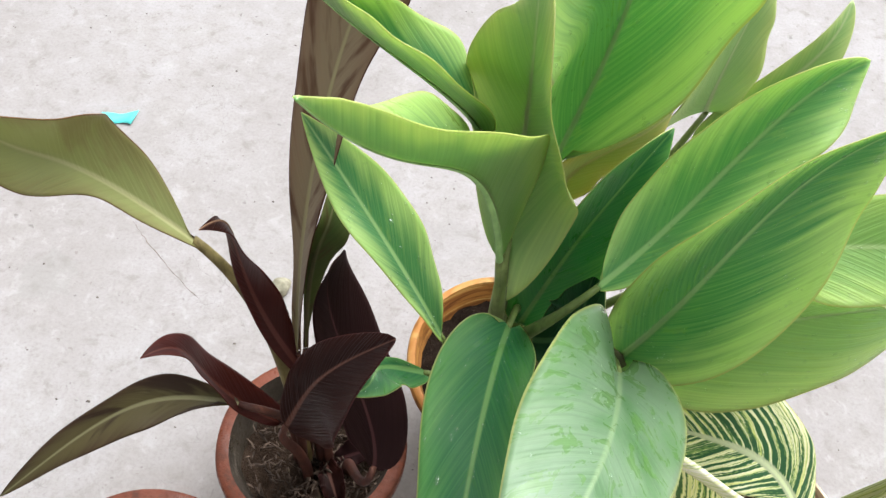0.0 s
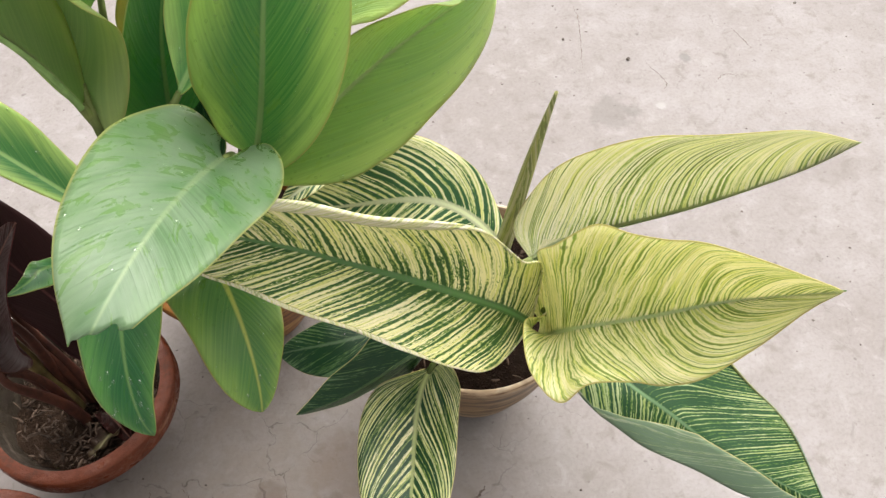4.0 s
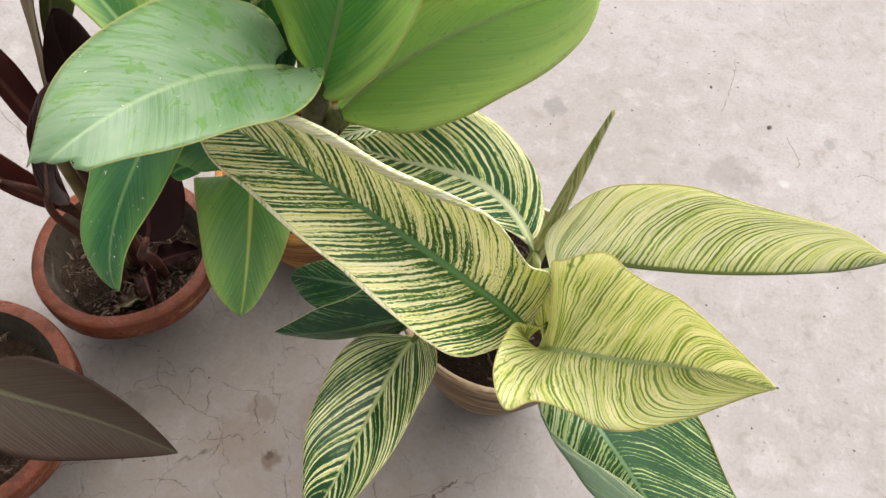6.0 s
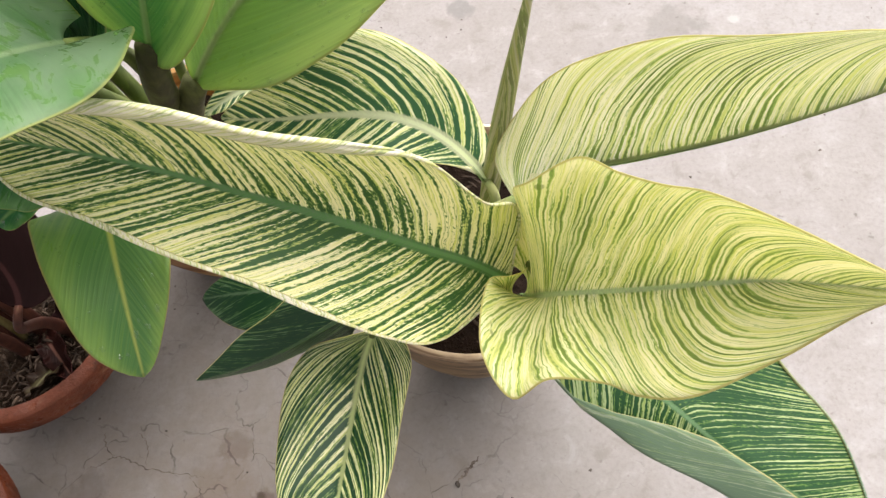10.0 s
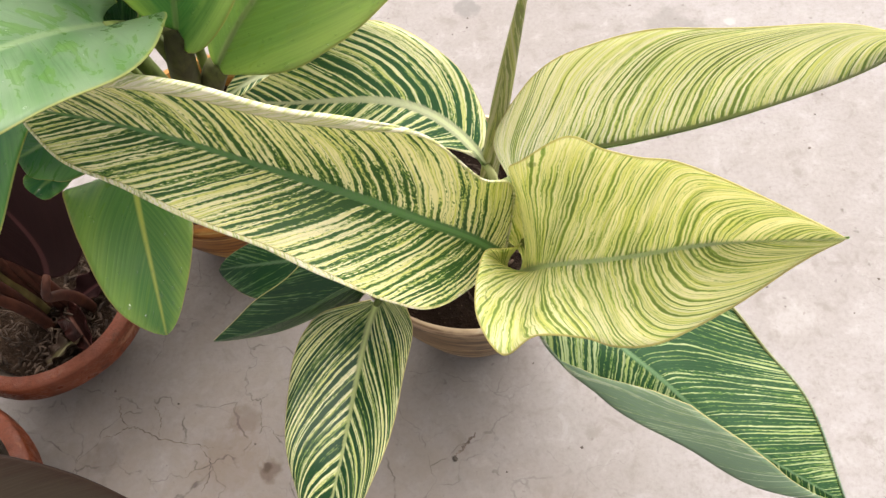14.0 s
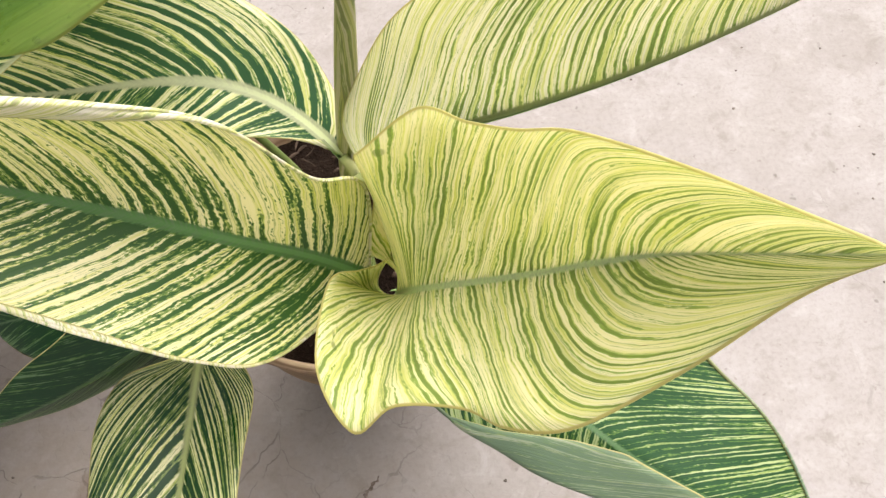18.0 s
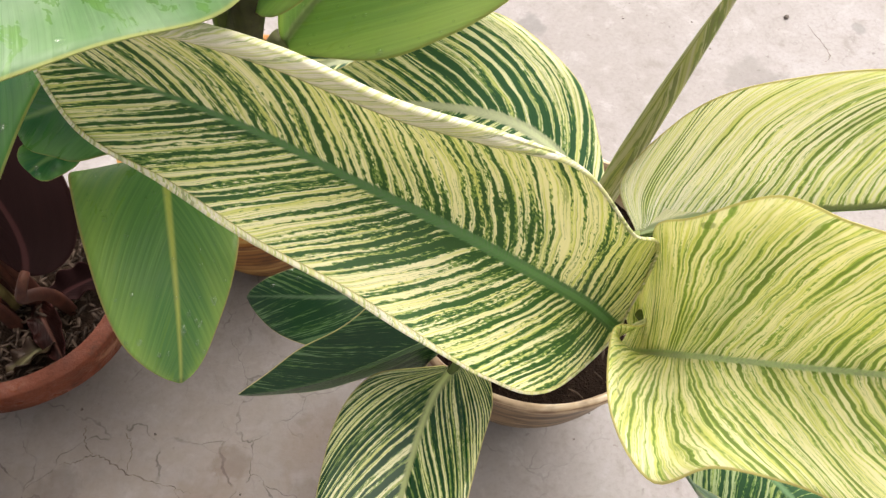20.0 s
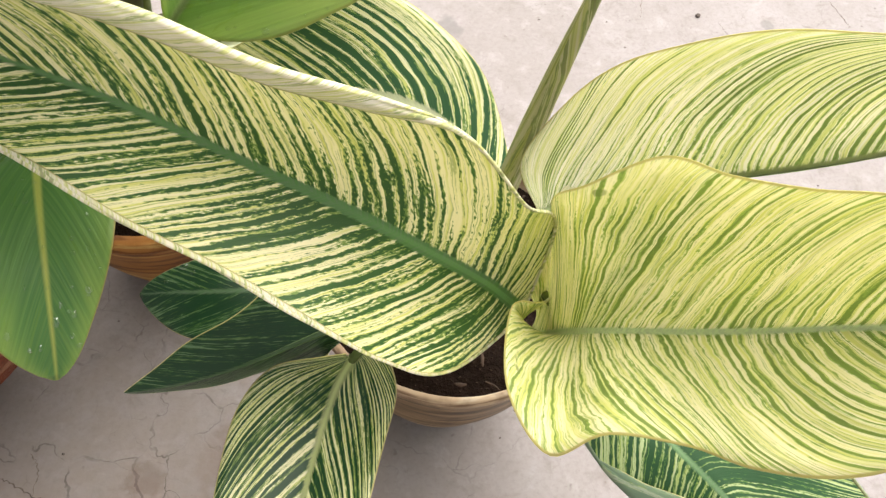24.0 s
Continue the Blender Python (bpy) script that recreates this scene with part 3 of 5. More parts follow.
def surface(p, ref, roll, w, ab, cup, curl, lobe, us, vs, wave=(0, 5, 0), prof=(1,) * 10):
    """Points of a blade: us along it, vs across it from -1 (left margin) to 1 (right margin)."""
    p = np.array(p, float)
    m, t = bezier(p, us)
    n = carried_normal(t, ref)
    a, b, c = (radians(x) for x in roll)
    ro = (a * (1 - us) ** 2 + 2 * b * us * (1 - us) + c * us**2)[:, None]
    s = np.cross(t, n)
    n2, s2 = n * np.cos(ro) + s * np.sin(ro), s * np.cos(ro) - n * np.sin(ro)
    peak = ab[0] / (ab[0] + ab[1])
    form = us ** ab[0] * (1 - us) ** ab[1] / (peak ** ab[0] * (1 - peak) ** ab[1])
    out = np.zeros((len(us), len(vs), 3))
    reach = np.zeros((len(us), len(vs)))
    for j, v in enumerate(vs):
        k, av, sd = (1, v, 1) if v > 0 else (0, -v, -1)
        th = np.radians(cup[k] * (1 - us) ** 2 + 2 * cup[k + 2] * us * (1 - us) + cup[k + 4] * us**2)
        ka = np.radians(curl[k] * (1 - us) + curl[k + 2] * us) + 1e-5
        x, y = (np.sin(th + ka * av) - np.sin(th)) / ka, (np.cos(th) - np.cos(th + ka * av)) / ka
        ww = w[k] * form * spread(us, prof[5 * k : 5 * k + 5])
        ripple = wave[0] * av**1.6 * np.sin(2 * math.pi * wave[1] * us + wave[2] + 1.9 * k) * np.minimum(1, 6 * us) * np.minimum(1, 5 * (1 - us))
        out[:, j] = m + (ww * x)[:, None] * sd * s2 + (ww * y + ripple)[:, None] * n2 - t * (lobe[k] * av**2 * (1 - us) ** 3)[:, None]
        reach[:, j] = sd * ww * av
    return out, reach, n2


def thread(knots, s):
    """A smooth curve through a few stations; s counts them."""
    k = np.array(knots, float)
    k = np.vstack([2 * k[0] - k[1], k, 2 * k[-1] - k[-2]])
    s = np.clip(s, 0, len(knots) - 1 - 1e-6)
    i = s.astype(int)
    f = (s - i)[:, None]
    a, b, c, d = k[i], k[i + 1], k[i + 2], k[i + 3]
    return 0.5 * (2 * b + (c - a) * f + (2 * a - 5 * b + 4 * c - d) * f * f + (3 * b - a - 3 * c + d) * f**3)


def between(curves, us, wave):
    """Points of a blade that hangs between its midrib and two ridges; a margin may roll over and lie back on the blade.
    curves: midrib, left and right ridge, bulge of each half, pace of the midrib, how far the walls of the hollow base belly out, and
    for each side how far the rolled margin reaches back towards the midrib at even stations."""
    rib, left, right, bulge, pace, hollow, lips = curves
    x, y = zip(*pace)
    m = np.interp(us, x, y) * (len(rib) - 1)
    m = np.convolve(np.pad(m, 1, mode="edge"), np.ones(3) / 3, mode="valid")
    m[0], m[-1] = 0, len(rib) - 1
    mid = thread(rib, m)
    edges = [thread(e, us * (len(e) - 1)) for e in (left, right)]
    t = np.gradient(mid, axis=0)
    t /= np.linalg.norm(t, axis=1)[:, None]
    n2 = np.cross(edges[1] - edges[0], t)
    n2 /= np.maximum(np.linalg.norm(n2, axis=1), 1e-9)[:, None]
    sides = []
    for k in (0, 1):
        e = edges[k]
        size = np.linalg.norm(e - mid, axis=1)
        swell = np.interp(us, (0, 0.15, 0.35, 0.7, 1), (0.0, 0.1, 1, 1, 0.2)) * bulge[k] * size
        ctrl = 0.5 * (mid + e) - n2 * swell[:, None]
        if hollow:  # the base is a funnel: its two walls belly out round a dark mouth
            w = np.interp(us, (0, 0.15, 0.27), (1, 1, 0))[:, None]
            ctrl = (1 - w) * ctrl + w * (0.5 * (mid + e) + np.array(hollow[k]))

        def at(av):
            ripple = wave[0] * av**1.5 * np.sin(2 * math.pi * wave[1] * us + wave[2] + 1.7 * k) * np.minimum(1, 4 * us) * np.minimum(1, 4 * (1 - us))
            return (1 - av) ** 2 * mid + 2 * av * (1 - av) * ctrl + av * av * e + ripple[:, None] * n2

        cols = [at(av) for av in np.linspace(0, 1, 11)]
        if lips[0] or lips[1]:
            back = np.maximum(0.006, np.interp(us, np.linspace(0, 1, len(lips[k])), lips[k])) if lips[k] else np.full(len(us), 0.006)
            r = (0.0024 * np.minimum(1, back / 0.12))[:, None]
            rim = at(1.0)
            inward = at(0.94) - rim
            inward /= np.maximum(np.linalg.norm(inward, axis=1), 1e-9)[:, None]
            cols += [rim + r * (n2 - inward * math.sin(f) - n2 * math.cos(f)) for f in np.linspace(0, math.pi, 7)[1:]]
            for j in range(1, 7):
                av = (1 - back * j / 6)[:, None]
                cols.append((1 - av) ** 2 * mid + 2 * av * (1 - av) * ctrl + av * av * e + (2 * r + 0.0012 * math.sin(0.5 * j)) * n2)
        sides.append(np.stack(cols, 1))
    out = np.concatenate([sides[0][:, :0:-1], sides[1]], 1)
    gone = [np.concatenate([np.zeros((len(us), 1)), np.cumsum(np.linalg.norm(np.diff(x, axis=1), axis=2), 1)], 1) for x in sides]
    reach = np.concatenate([-gone[0][:, :0:-1], gone[1]], 1)
    share = np.concatenate([-(gone[0] / np.maximum(gone[0][:, -1:], 1e-9))[:, :0:-1], gone[1] / np.maximum(gone[1][:, -1:], 1e-9)], 1)
    return out, reach, share, n2


def leaf(plant, top, under, rib, p=None, ref=None, roll=None, w=None, ab=None, cup=None, curl=None, lobe=None, wave=(0.003, 4.5, 0.0), label="", drops=0, ribs=0.0032, prof=(1,) * 10, cut=0.0, sweep=(1.7, 0.9, 6.0), curves=None):
    """A thin two-sided blade with a raised midrib beneath, and water drops on it where it is wet."""
    nu, nv = 44, 9
    us = np.linspace(0, 1, nu) ** 1.15
    us[0], us[-1] = 0.004, 0.998
    vs = np.linspace(-1, 1, 2 * nv + 1)
    if curves:
        nu = 90
        us = np.linspace(0, 1, nu) ** 1.15
        g, reach, share, n2 = between(curves, us, wave)
        nv = (g.shape[1] - 1) // 2
        vs = share[nu // 2]
    else:
        g, reach, n2 = surface(p, ref, roll, w, ab, cup, curl, lobe, us, vs, wave, prof)
        share = np.broadcast_to(vs[None, :], reach.shape)
    paced = np.broadcast_to(us[:, None], reach.shape).copy()
    step = np.linalg.norm(np.diff(g, axis=0), axis=2)
    step = step[:, nv] if not curves else (step[:, nv - 9] + step[:, nv] + step[:, nv + 9]) / 3
    along = np.concatenate([[0], np.cumsum(step)])
    if cut:  # a bitten end, torn off at a slant, with a notch
        reach = reach.copy()
        for j, v in enumerate(vs):
            gap = max(0.0, 1 - ((v + 0.50) / 0.20) ** 2) + 0.12 * math.sin(11 * v)
            u = us * (1 - cut * (0.675 - 0.325 * v + 0.16 * gap))
            for k in range(3):
                g[:, j, k] = np.interp(u, us, g[:, j, k])
            reach[:, j] = np.interp(u, us, reach[:, j])
            paced[:, j] = u
    du, dv = np.gradient(g, axis=0), np.gradient(g, axis=1)
    nor = np.cross(dv, du)
    nor /= np.maximum(np.linalg.norm(nor, axis=2), 1e-9)[:, :, None]
    low = g - nor * 0.0008
    cols, total = len(vs), nu * len(vs)
    verts = np.concatenate([g.reshape(-1, 3), low.reshape(-1, 3)])
    faces, index = [], []
    for i in range(nu - 1):
        for j in range(cols - 1):
            a, b, c, d = i * cols + j, i * cols + j + 1, (i + 1) * cols + j + 1, (i + 1) * cols + j
            faces += [(a, b, c, d), (a + total, d + total, c + total, b + total)]
            index += [0, 1]
    ring = [(0, j) for j in range(cols)] + [(i, cols - 1) for i in range(1, nu)] + [(nu - 1, j) for j in range(cols - 2, -1, -1)] + [(i, 0) for i in range(nu - 2, 0, -1)]
    ring = [i * cols + j for i, j in ring]
    for a, b in zip(ring, ring[1:] + ring[:1]):
        faces.append((b, a, a + total, b + total))
        index.append(0)
    ob = part_raw("leaf", verts, faces, [top, under], plant, label, index)
    me = ob.data
    av = np.abs(reach)
    if len(sweep) == 4:  # side veins that bow towards the tip and close up along the margin
        ua = (along / along[-1])[:, None]
        bow = np.abs(share) ** (sweep[2] - sweep[3] * ua) * (sweep[0] + sweep[1] * ua**2.5)
        q = along[-1] * (ua - bow) / (1 - bow)
    else:
        q = np.interp(paced, us, along) - av * (sweep[0] + sweep[1] * paced) - sweep[2] * av**2
    vein = np.stack([q, reach], -1).reshape(-1, 2)
    blade = np.stack((paced, share), -1).reshape(-1, 2)
    loops = np.zeros(len(me.loops), dtype=np.int32)
    me.loops.foreach_get("vertex_index", loops)
    for name, data in (("vein", vein), ("blade", blade)):
        layer = me.uv_layers.new(name=name)
        layer.uv.foreach_set("vector", data[loops % total].astype(np.float32).ravel())
    # the midrib, a ridge under the blade
    mid = g[:, nv]
    n = 7
    v, f = [], []
    for i in range(nu):
        r = ribs * (1 - 0.85 * us[i])
        tt = mid[min(i + 1, nu - 1)] - mid[max(i - 1, 0)]
        tt = tt / np.linalg.norm(tt)
        s = np.cross(tt, n2[i])
        for k in range(n):
            a = math.pi * k / (n - 1)
            v.append(tuple(mid[i] + r * math.cos(a) * s - (1.3 * r * math.sin(a) + 0.0005) * n2[i]))
    for i in range(nu - 1):
        for k in range(n - 1):
            f.append((i * n + k, (i + 1) * n + k, (i + 1) * n + k + 1, i * n + k + 1))
    part_raw("midrib", v, f, [rib], ob)
    if drops:
        rnd = random.Random(int(1e4 * abs(g[5, 3, 0])) + drops)
        v, f = [], []
        for _ in range(drops):
            i, j = rnd.randrange(3, nu - 4), rnd.randrange(1, cols - 1)
            fi, fj = rnd.random(), rnd.random()
            c = g[i, j] * (1 - fi) + g[i + 1, j] * fi
            c = c + fj * 0.6 * (g[i, min(j + 1, cols - 1)] - g[i, j])
            nn, tt = nor[i, j], du[i, j] / np.linalg.norm(du[i, j])
            ss = np.cross(nn, tt)
            r = rnd.uniform(0.0008, 0.0018) * (1.7 if rnd.random() < 0.12 else 1)
            st = rnd.uniform(1, 1.7)
            b0 = len(v)
            for ring_r, up in ((1.0, 0.0), (0.85, 0.38), (0.45, 0.62)):
                for k in range(8):
                    a = 2 * math.pi * k / 8
                    v.append(tuple(c + r * ring_r * (st * math.cos(a) * tt + math.sin(a) * ss) + r * up * nn))
            v.append(tuple(c + 0.7 * r * nn))
            for lv in range(2):
                for k in range(8):
                    k2 = (k + 1) % 8
                    f.append((b0 + lv * 8 + k, b0 + lv * 8 + k2, b0 + lv * 8 + 8 + k2, b0 + lv * 8 + 8 + k))
            for k in range(8):
                f.append((b0 + 16 + k, b0 + 16 + (k + 1) % 8, b0 + 24))
        tagged(part_raw("dew", v, f, [WATER], ob, "clear beads of water"), kind="stuff")
    return ob


def stalk(plant, foot, p, skin, radii=(0.009, 0.006, 0.004), lean=0.3, label="", end=0.002):
    """The stem that carries a blade: from its foot in the soil to the base of the blade p."""
    p = np.array(p, float)
    d = p[1] - p[0]
    d = d / np.linalg.norm(d)
    foot = np.array(foot, float)
    length = np.linalg.norm(p[0] - foot)
    q = [foot, foot + np.array([0, 0, 0.45 * length]), p[0] - d * lean * length * 0.7, p[0] + d * end]
    v, f = tube(q, radii, 12, 22)
    return part_raw("stalk", v, f, [skin], plant, label)


# ---- ground
gm = bpy.data.meshes.new("ground")
gm.from_pydata([(-40, -40, 0), (40, -40, 0), (40, 40, 0), (-40, 40, 0)], [], [(0, 1, 2, 3)])
finish(gm, [CEMENT], False)
tagged(new("ground", gm), "pale grey cement floor with hairline cracks and stains", "floor", kind="structure")


# ---- pots
def pot(name, at, profile, rim_from, inner, side, mats, label, soil_z, soil_r, soil, soil_label, group="plant pots"):
    """Body and rim turned on a wheel, with soil in it."""
    pt = thing(name, at, label, "flower pot", group)
    v, f = lathe(rounded(profile[: rim_from + 1], 0.004), 72, at, 0.007)
    n = 72
    f.append(tuple(range(n))[::-1])
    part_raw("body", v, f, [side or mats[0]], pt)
    v, f = lathe(rounded(profile[rim_from:] + inner[:1], 0.004), 72, at, 0.007)
    part_raw("rim", v, f, [mats[0]], pt)
    v, f = lathe(inner, 72, at, 0.007)
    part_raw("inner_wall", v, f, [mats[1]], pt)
    rings, seg = 16, 48
    v, f = [(at[0], at[1], at[2] + soil_z + 0.01)], []
    for i in range(1, rings + 1):
        for k in range(seg):
            a = 2 * math.pi * k / seg
            r = soil_r * i / rings
            x, y = at[0] + r * math.cos(a), at[1] + r * math.sin(a)
            z = at[2] + soil_z + 0.010 * (1 - (i / rings) ** 2)
            z += 0.012 * noise.noise((x * 40, y * 40, 3)) + 0.008 * noise.noise((x * 110, y * 110, 7))
            v.append((x, y, z))
    for k in range(seg):
        f.append((0, 1 + k, 1 + (k + 1) % seg))
    for i in range(rings - 1):
        for k in range(seg):
            a, b = 1 + i * seg + k, 1 + i * seg + (k + 1) % seg
            f.append((a, a + seg, b + seg, b))
    part_raw("soil", v, f, [soil], pt, soil_label)
    return pt


def flare(r0, r1, h, band, lip, thick):
    """Outer profile of a flared pot with a banded rim, and its inner wall."""
    rb = r1 - lip
    out = [(r0 * 0.95, 0.0), (r0, 0.004), (r0 + 0.42 * (rb - r0), 0.30 * h), (r0 + 0.74 * (rb - r0), 0.56 * h), (rb, h - band), (r1 - 0.001, h - band + 0.004), (r1, h - 0.006), (r1 - 0.004, h)]
    inn = [(r1 - thick, h - 0.001), (r1 - thick - 0.004, h - 0.012), (r0 + 0.55 * (r1 - thick - r0), 0.5 * h)]
    return out, inn


out, inn = flare(0.054, 0.132, 0.165, 0.040, 0.010, 0.019)
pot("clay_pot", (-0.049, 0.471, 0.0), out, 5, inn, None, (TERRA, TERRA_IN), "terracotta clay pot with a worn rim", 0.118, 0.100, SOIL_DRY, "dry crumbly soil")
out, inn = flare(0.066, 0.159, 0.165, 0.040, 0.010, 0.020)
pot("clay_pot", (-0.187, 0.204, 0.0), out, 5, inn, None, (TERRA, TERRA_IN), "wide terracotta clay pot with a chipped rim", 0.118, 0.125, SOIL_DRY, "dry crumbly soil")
out, inn = flare(0.068, 0.146, 0.275, 0.014, 0.006, 0.007)
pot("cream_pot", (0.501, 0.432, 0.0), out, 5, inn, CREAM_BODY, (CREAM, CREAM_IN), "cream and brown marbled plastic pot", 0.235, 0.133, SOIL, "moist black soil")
out, inn = flare(0.080, 0.147, 0.21, 0.022, 0.005, 0.012)
pot("orange_pot", (0.192, 0.643, 0.0), out, 5, inn, None, (ORANGE, ORANGE), "orange and yellow marbled plastic pot", 0.165, 0.130, SOIL, "moist black soil")


striped = thing('striped_canna', (0.501, 0.432, 0.235), 'canna with cream and yellow striped green leaves', 'plant', 'potted cannas')
EVEN = ((0, 0), (1, 1))
rib_line = ((0.5159, 0.2851, 0.4464), (0.4872, 0.2858, 0.4863), (0.4463, 0.2842, 0.5325), (0.3990, 0.2925, 0.5675), (0.3495, 0.3026, 0.5969), (0.3019, 0.3060, 0.6355), (0.2537, 0.3148, 0.6583), (0.2045, 0.3217, 0.6768))
low_edge = ((0.5179, 0.2829, 0.4460), (0.4562, 0.2227, 0.4985), (0.4169, 0.2205, 0.5243), (0.3770, 0.2346, 0.5511), (0.3365, 0.2512, 0.5763), (0.2954, 0.2649, 0.6009), (0.2567, 0.2829, 0.6266), (0.2198, 0.2957, 0.6505), (0.1995, 0.3180, 0.6765))
high_edge = ((0.5170, 0.2848, 0.4462), (0.5257, 0.3015, 0.5283), (0.4985, 0.2881, 0.5708), (0.4630, 0.2946, 0.6222), (0.4182, 0.2934, 0.6525), (0.3667, 0.3009, 0.6702), (0.3161, 0.3076, 0.6943), (0.2629, 0.3095, 0.7099), (0.2046, 0.3219, 0.6777))
leaf(striped, S_CREAM, S_BACK, RIB_GREEN, wave=(0.002, 3.0, 0.5), ribs=0.0042, sweep=(0.28, 1.0, 3.0), curves=(rib_line, low_edge, high_edge, (0.10, 0.12), EVEN, 0, ((0, 0, 0, 0.01, 0.03, 0.04, 0.04, 0.035, 0.03, 0.02, 0), (0, 0, 0, 0, 0.02, 0.10, 0.16, 0.17, 0.15, 0.10, 0))))
stalk(striped, (0.505, 0.40, 0.235), ((0.510, 0.292, 0.425), (0.512, 0.288, 0.44), (0.4, 0.27, 0.6), (0.2, 0.3, 0.7)), STALK_GREEN, (0.008, 0.006, 0.004))
# the yellow heart-shaped blade: its base is a funnel
rib_line = ((0.5306, 0.2994, 0.3752), (0.5329, 0.2763, 0.4238), (0.5385, 0.2575, 0.4680), (0.5471, 0.2398, 0.5056), (0.5842, 0.2015, 0.5800), (0.6060, 0.1660, 0.6550), (0.6205, 0.1461, 0.6925), (0.6263, 0.0926, 0.7917))
left_edge = ((0.5272, 0.3055, 0.4290), (0.5203, 0.2965, 0.4601), (0.5308, 0.3160, 0.4964), (0.5244, 0.3104, 0.5427), (0.5290, 0.2885, 0.5865), (0.5550, 0.2742, 0.6303), (0.5713, 0.2400, 0.6595), (0.5812, 0.2086, 0.6932), (0.5892, 0.1783, 0.7305), (0.6072, 0.1375, 0.7621), (0.6263, 0.0926, 0.7917))
right_edge = ((0.5320, 0.2830, 0.4680), (0.5227, 0.2672, 0.4933), (0.5123, 0.2584, 0.5088), (0.4951, 0.2506, 0.5180), (0.4807, 0.1948, 0.5417), (0.4925, 0.1533, 0.5558), (0.5156, 0.1513, 0.5854), (0.5430, 0.1367, 0.6076), (0.5535, 0.1165, 0.6395), (0.5706, 0.1019, 0.6752), (0.6002, 0.1013, 0.7130), (0.6209, 0.1017, 0.7537), (0.6263, 0.0926, 0.7917))
leaf(striped, S_YELLOW, S_BACK, RIB_GREEN, wave=(0.001, 3.0, 2.0), ribs=0.004, sweep=(0.02, 0.80, 2.2, 1.2), curves=(rib_line, left_edge, right_edge, (0.10, 0.02), ((0, 0), (0.10, 0.03), (0.20, 0.10), (0.30, 0.24), (0.38, 0.32), (0.55, 0.477), (0.75, 0.674), (1, 1)), ((0.0203, 0.0111, -0.0216), (-0.0190, 0.0041, -0.0159)), ((), ())), label='yellow heart-shaped striped leaf')
stalk(striped, (0.515, 0.40, 0.235), ((0.521, 0.352, 0.318), (0.525, 0.320, 0.36), (0.55, 0.25, 0.49), (0.6, 0.2, 0.6)), STALK_GREEN, (0.010, 0.007, 0.003))
# the pale blade, folded along its midrib: the far half hangs behind
rib_line = ((0.5300, 0.3384, 0.4823), (0.5759, 0.3358, 0.5123), (0.6239, 0.3182, 0.5454), (0.6667, 0.2985, 0.5832), (0.7039, 0.2795, 0.6253), (0.7340, 0.2601, 0.6718), (0.7480, 0.2409, 0.7229))
high_edge = ((0.5300, 0.3384, 0.4823), (0.5215, 0.3780, 0.4900), (0.5467, 0.3899, 0.5379), (0.5703, 0.3830, 0.5800), (0.6012, 0.3652, 0.6149), (0.6319, 0.3428, 0.6449), (0.6628, 0.3184, 0.6677), (0.6953, 0.2957, 0.6870), (0.7268, 0.2727, 0.7060), (0.7480, 0.2409, 0.7229))
behind = tuple((x - 0.004 * k, y + 0.032 * k, z + 0.006 * k) for (x, y, z), k in zip(rib_line, (0, 0.9, 1, 1, 0.9, 0.6, 0)))
leaf(striped, S_PALE, S_BACK, RIB_GREEN, wave=(0.001, 3.0, 1.0), ribs=0.002, sweep=(0.36, 0.62, 1.15, 0.25), curves=(rib_line, high_edge, behind, (0.06, 0.0), EVEN, 0, ((), ())))
stalk(striped, (0.52, 0.42, 0.235), ((0.5300, 0.3384, 0.4823), (0.5500, 0.3358, 0.5000), (0.6, 0.32, 0.54), (0.7, 0.28, 0.62)), STALK_PALE)
p = ((0.5179, 0.3952, 0.424), (0.4596, 0.4522, 0.5215), (0.3913, 0.4212, 0.4992), (0.3046, 0.4359, 0.5192))
leaf(striped, S_DARK, S_BACK, RIB_GREEN, p, (0.01, -0.581, 0.814), (30.1, 9.6, -23.3), (0.0429, 0.0624), (0.653, 0.732), (13.2, 4.8, 4.1, 1.3, -4.8, 1.4), (3, -4.5, 0.8, 4.4), (-0.0214, 0.007), wave=(0.003, 3.0, 1.0), label='cream and dark green striped leaf with a folded tip', prof=(1.02, 0.98, 0.98, 1.0, 1.0, 1.01, 0.94, 0.94, 1.13, 0.96), sweep=(0.5, 1.0, 5.0))
stalk(striped, (0.51, 0.43, 0.235), p, STALK_PALE)
p = ((0.4021, 0.257, 0.4454), (0.3725, 0.2558, 0.363), (0.3629, 0.1108, 0.4341), (0.3249, 0.0855, 0.3589))
leaf(striped, S_LOW, S_BACK, RIB_GREEN, p, (0.089, -0.296, 0.951), (-23, 18.8, -0.4), (0.0497, 0.0572), (0.539, 0.792), (13.7, 18.8, 22.2, 18.4, 10.7, 10.9), (2.7, 4.7, 4.1, 3), (0.0294, 0.0075), wave=(0.002, 3.0, 0), drops=20, prof=(0.98, 1.02, 0.96, 1.02, 1.02, 0.99, 1.02, 1.01, 1.01, 0.99), sweep=(0.48, 0.35, 1.05, 0.15))
stalk(striped, (0.49, 0.4, 0.235), p, STALK_GREEN, (0.006, 0.004, 0.003))
rib_line = ((0.5566, 0.2398, 0.4632), (0.5912, 0.1912, 0.4553), (0.6248, 0.1597, 0.4371), (0.6572, 0.1294, 0.4164), (0.7068, 0.0935, 0.3921), (0.7750, 0.0560, 0.3480))
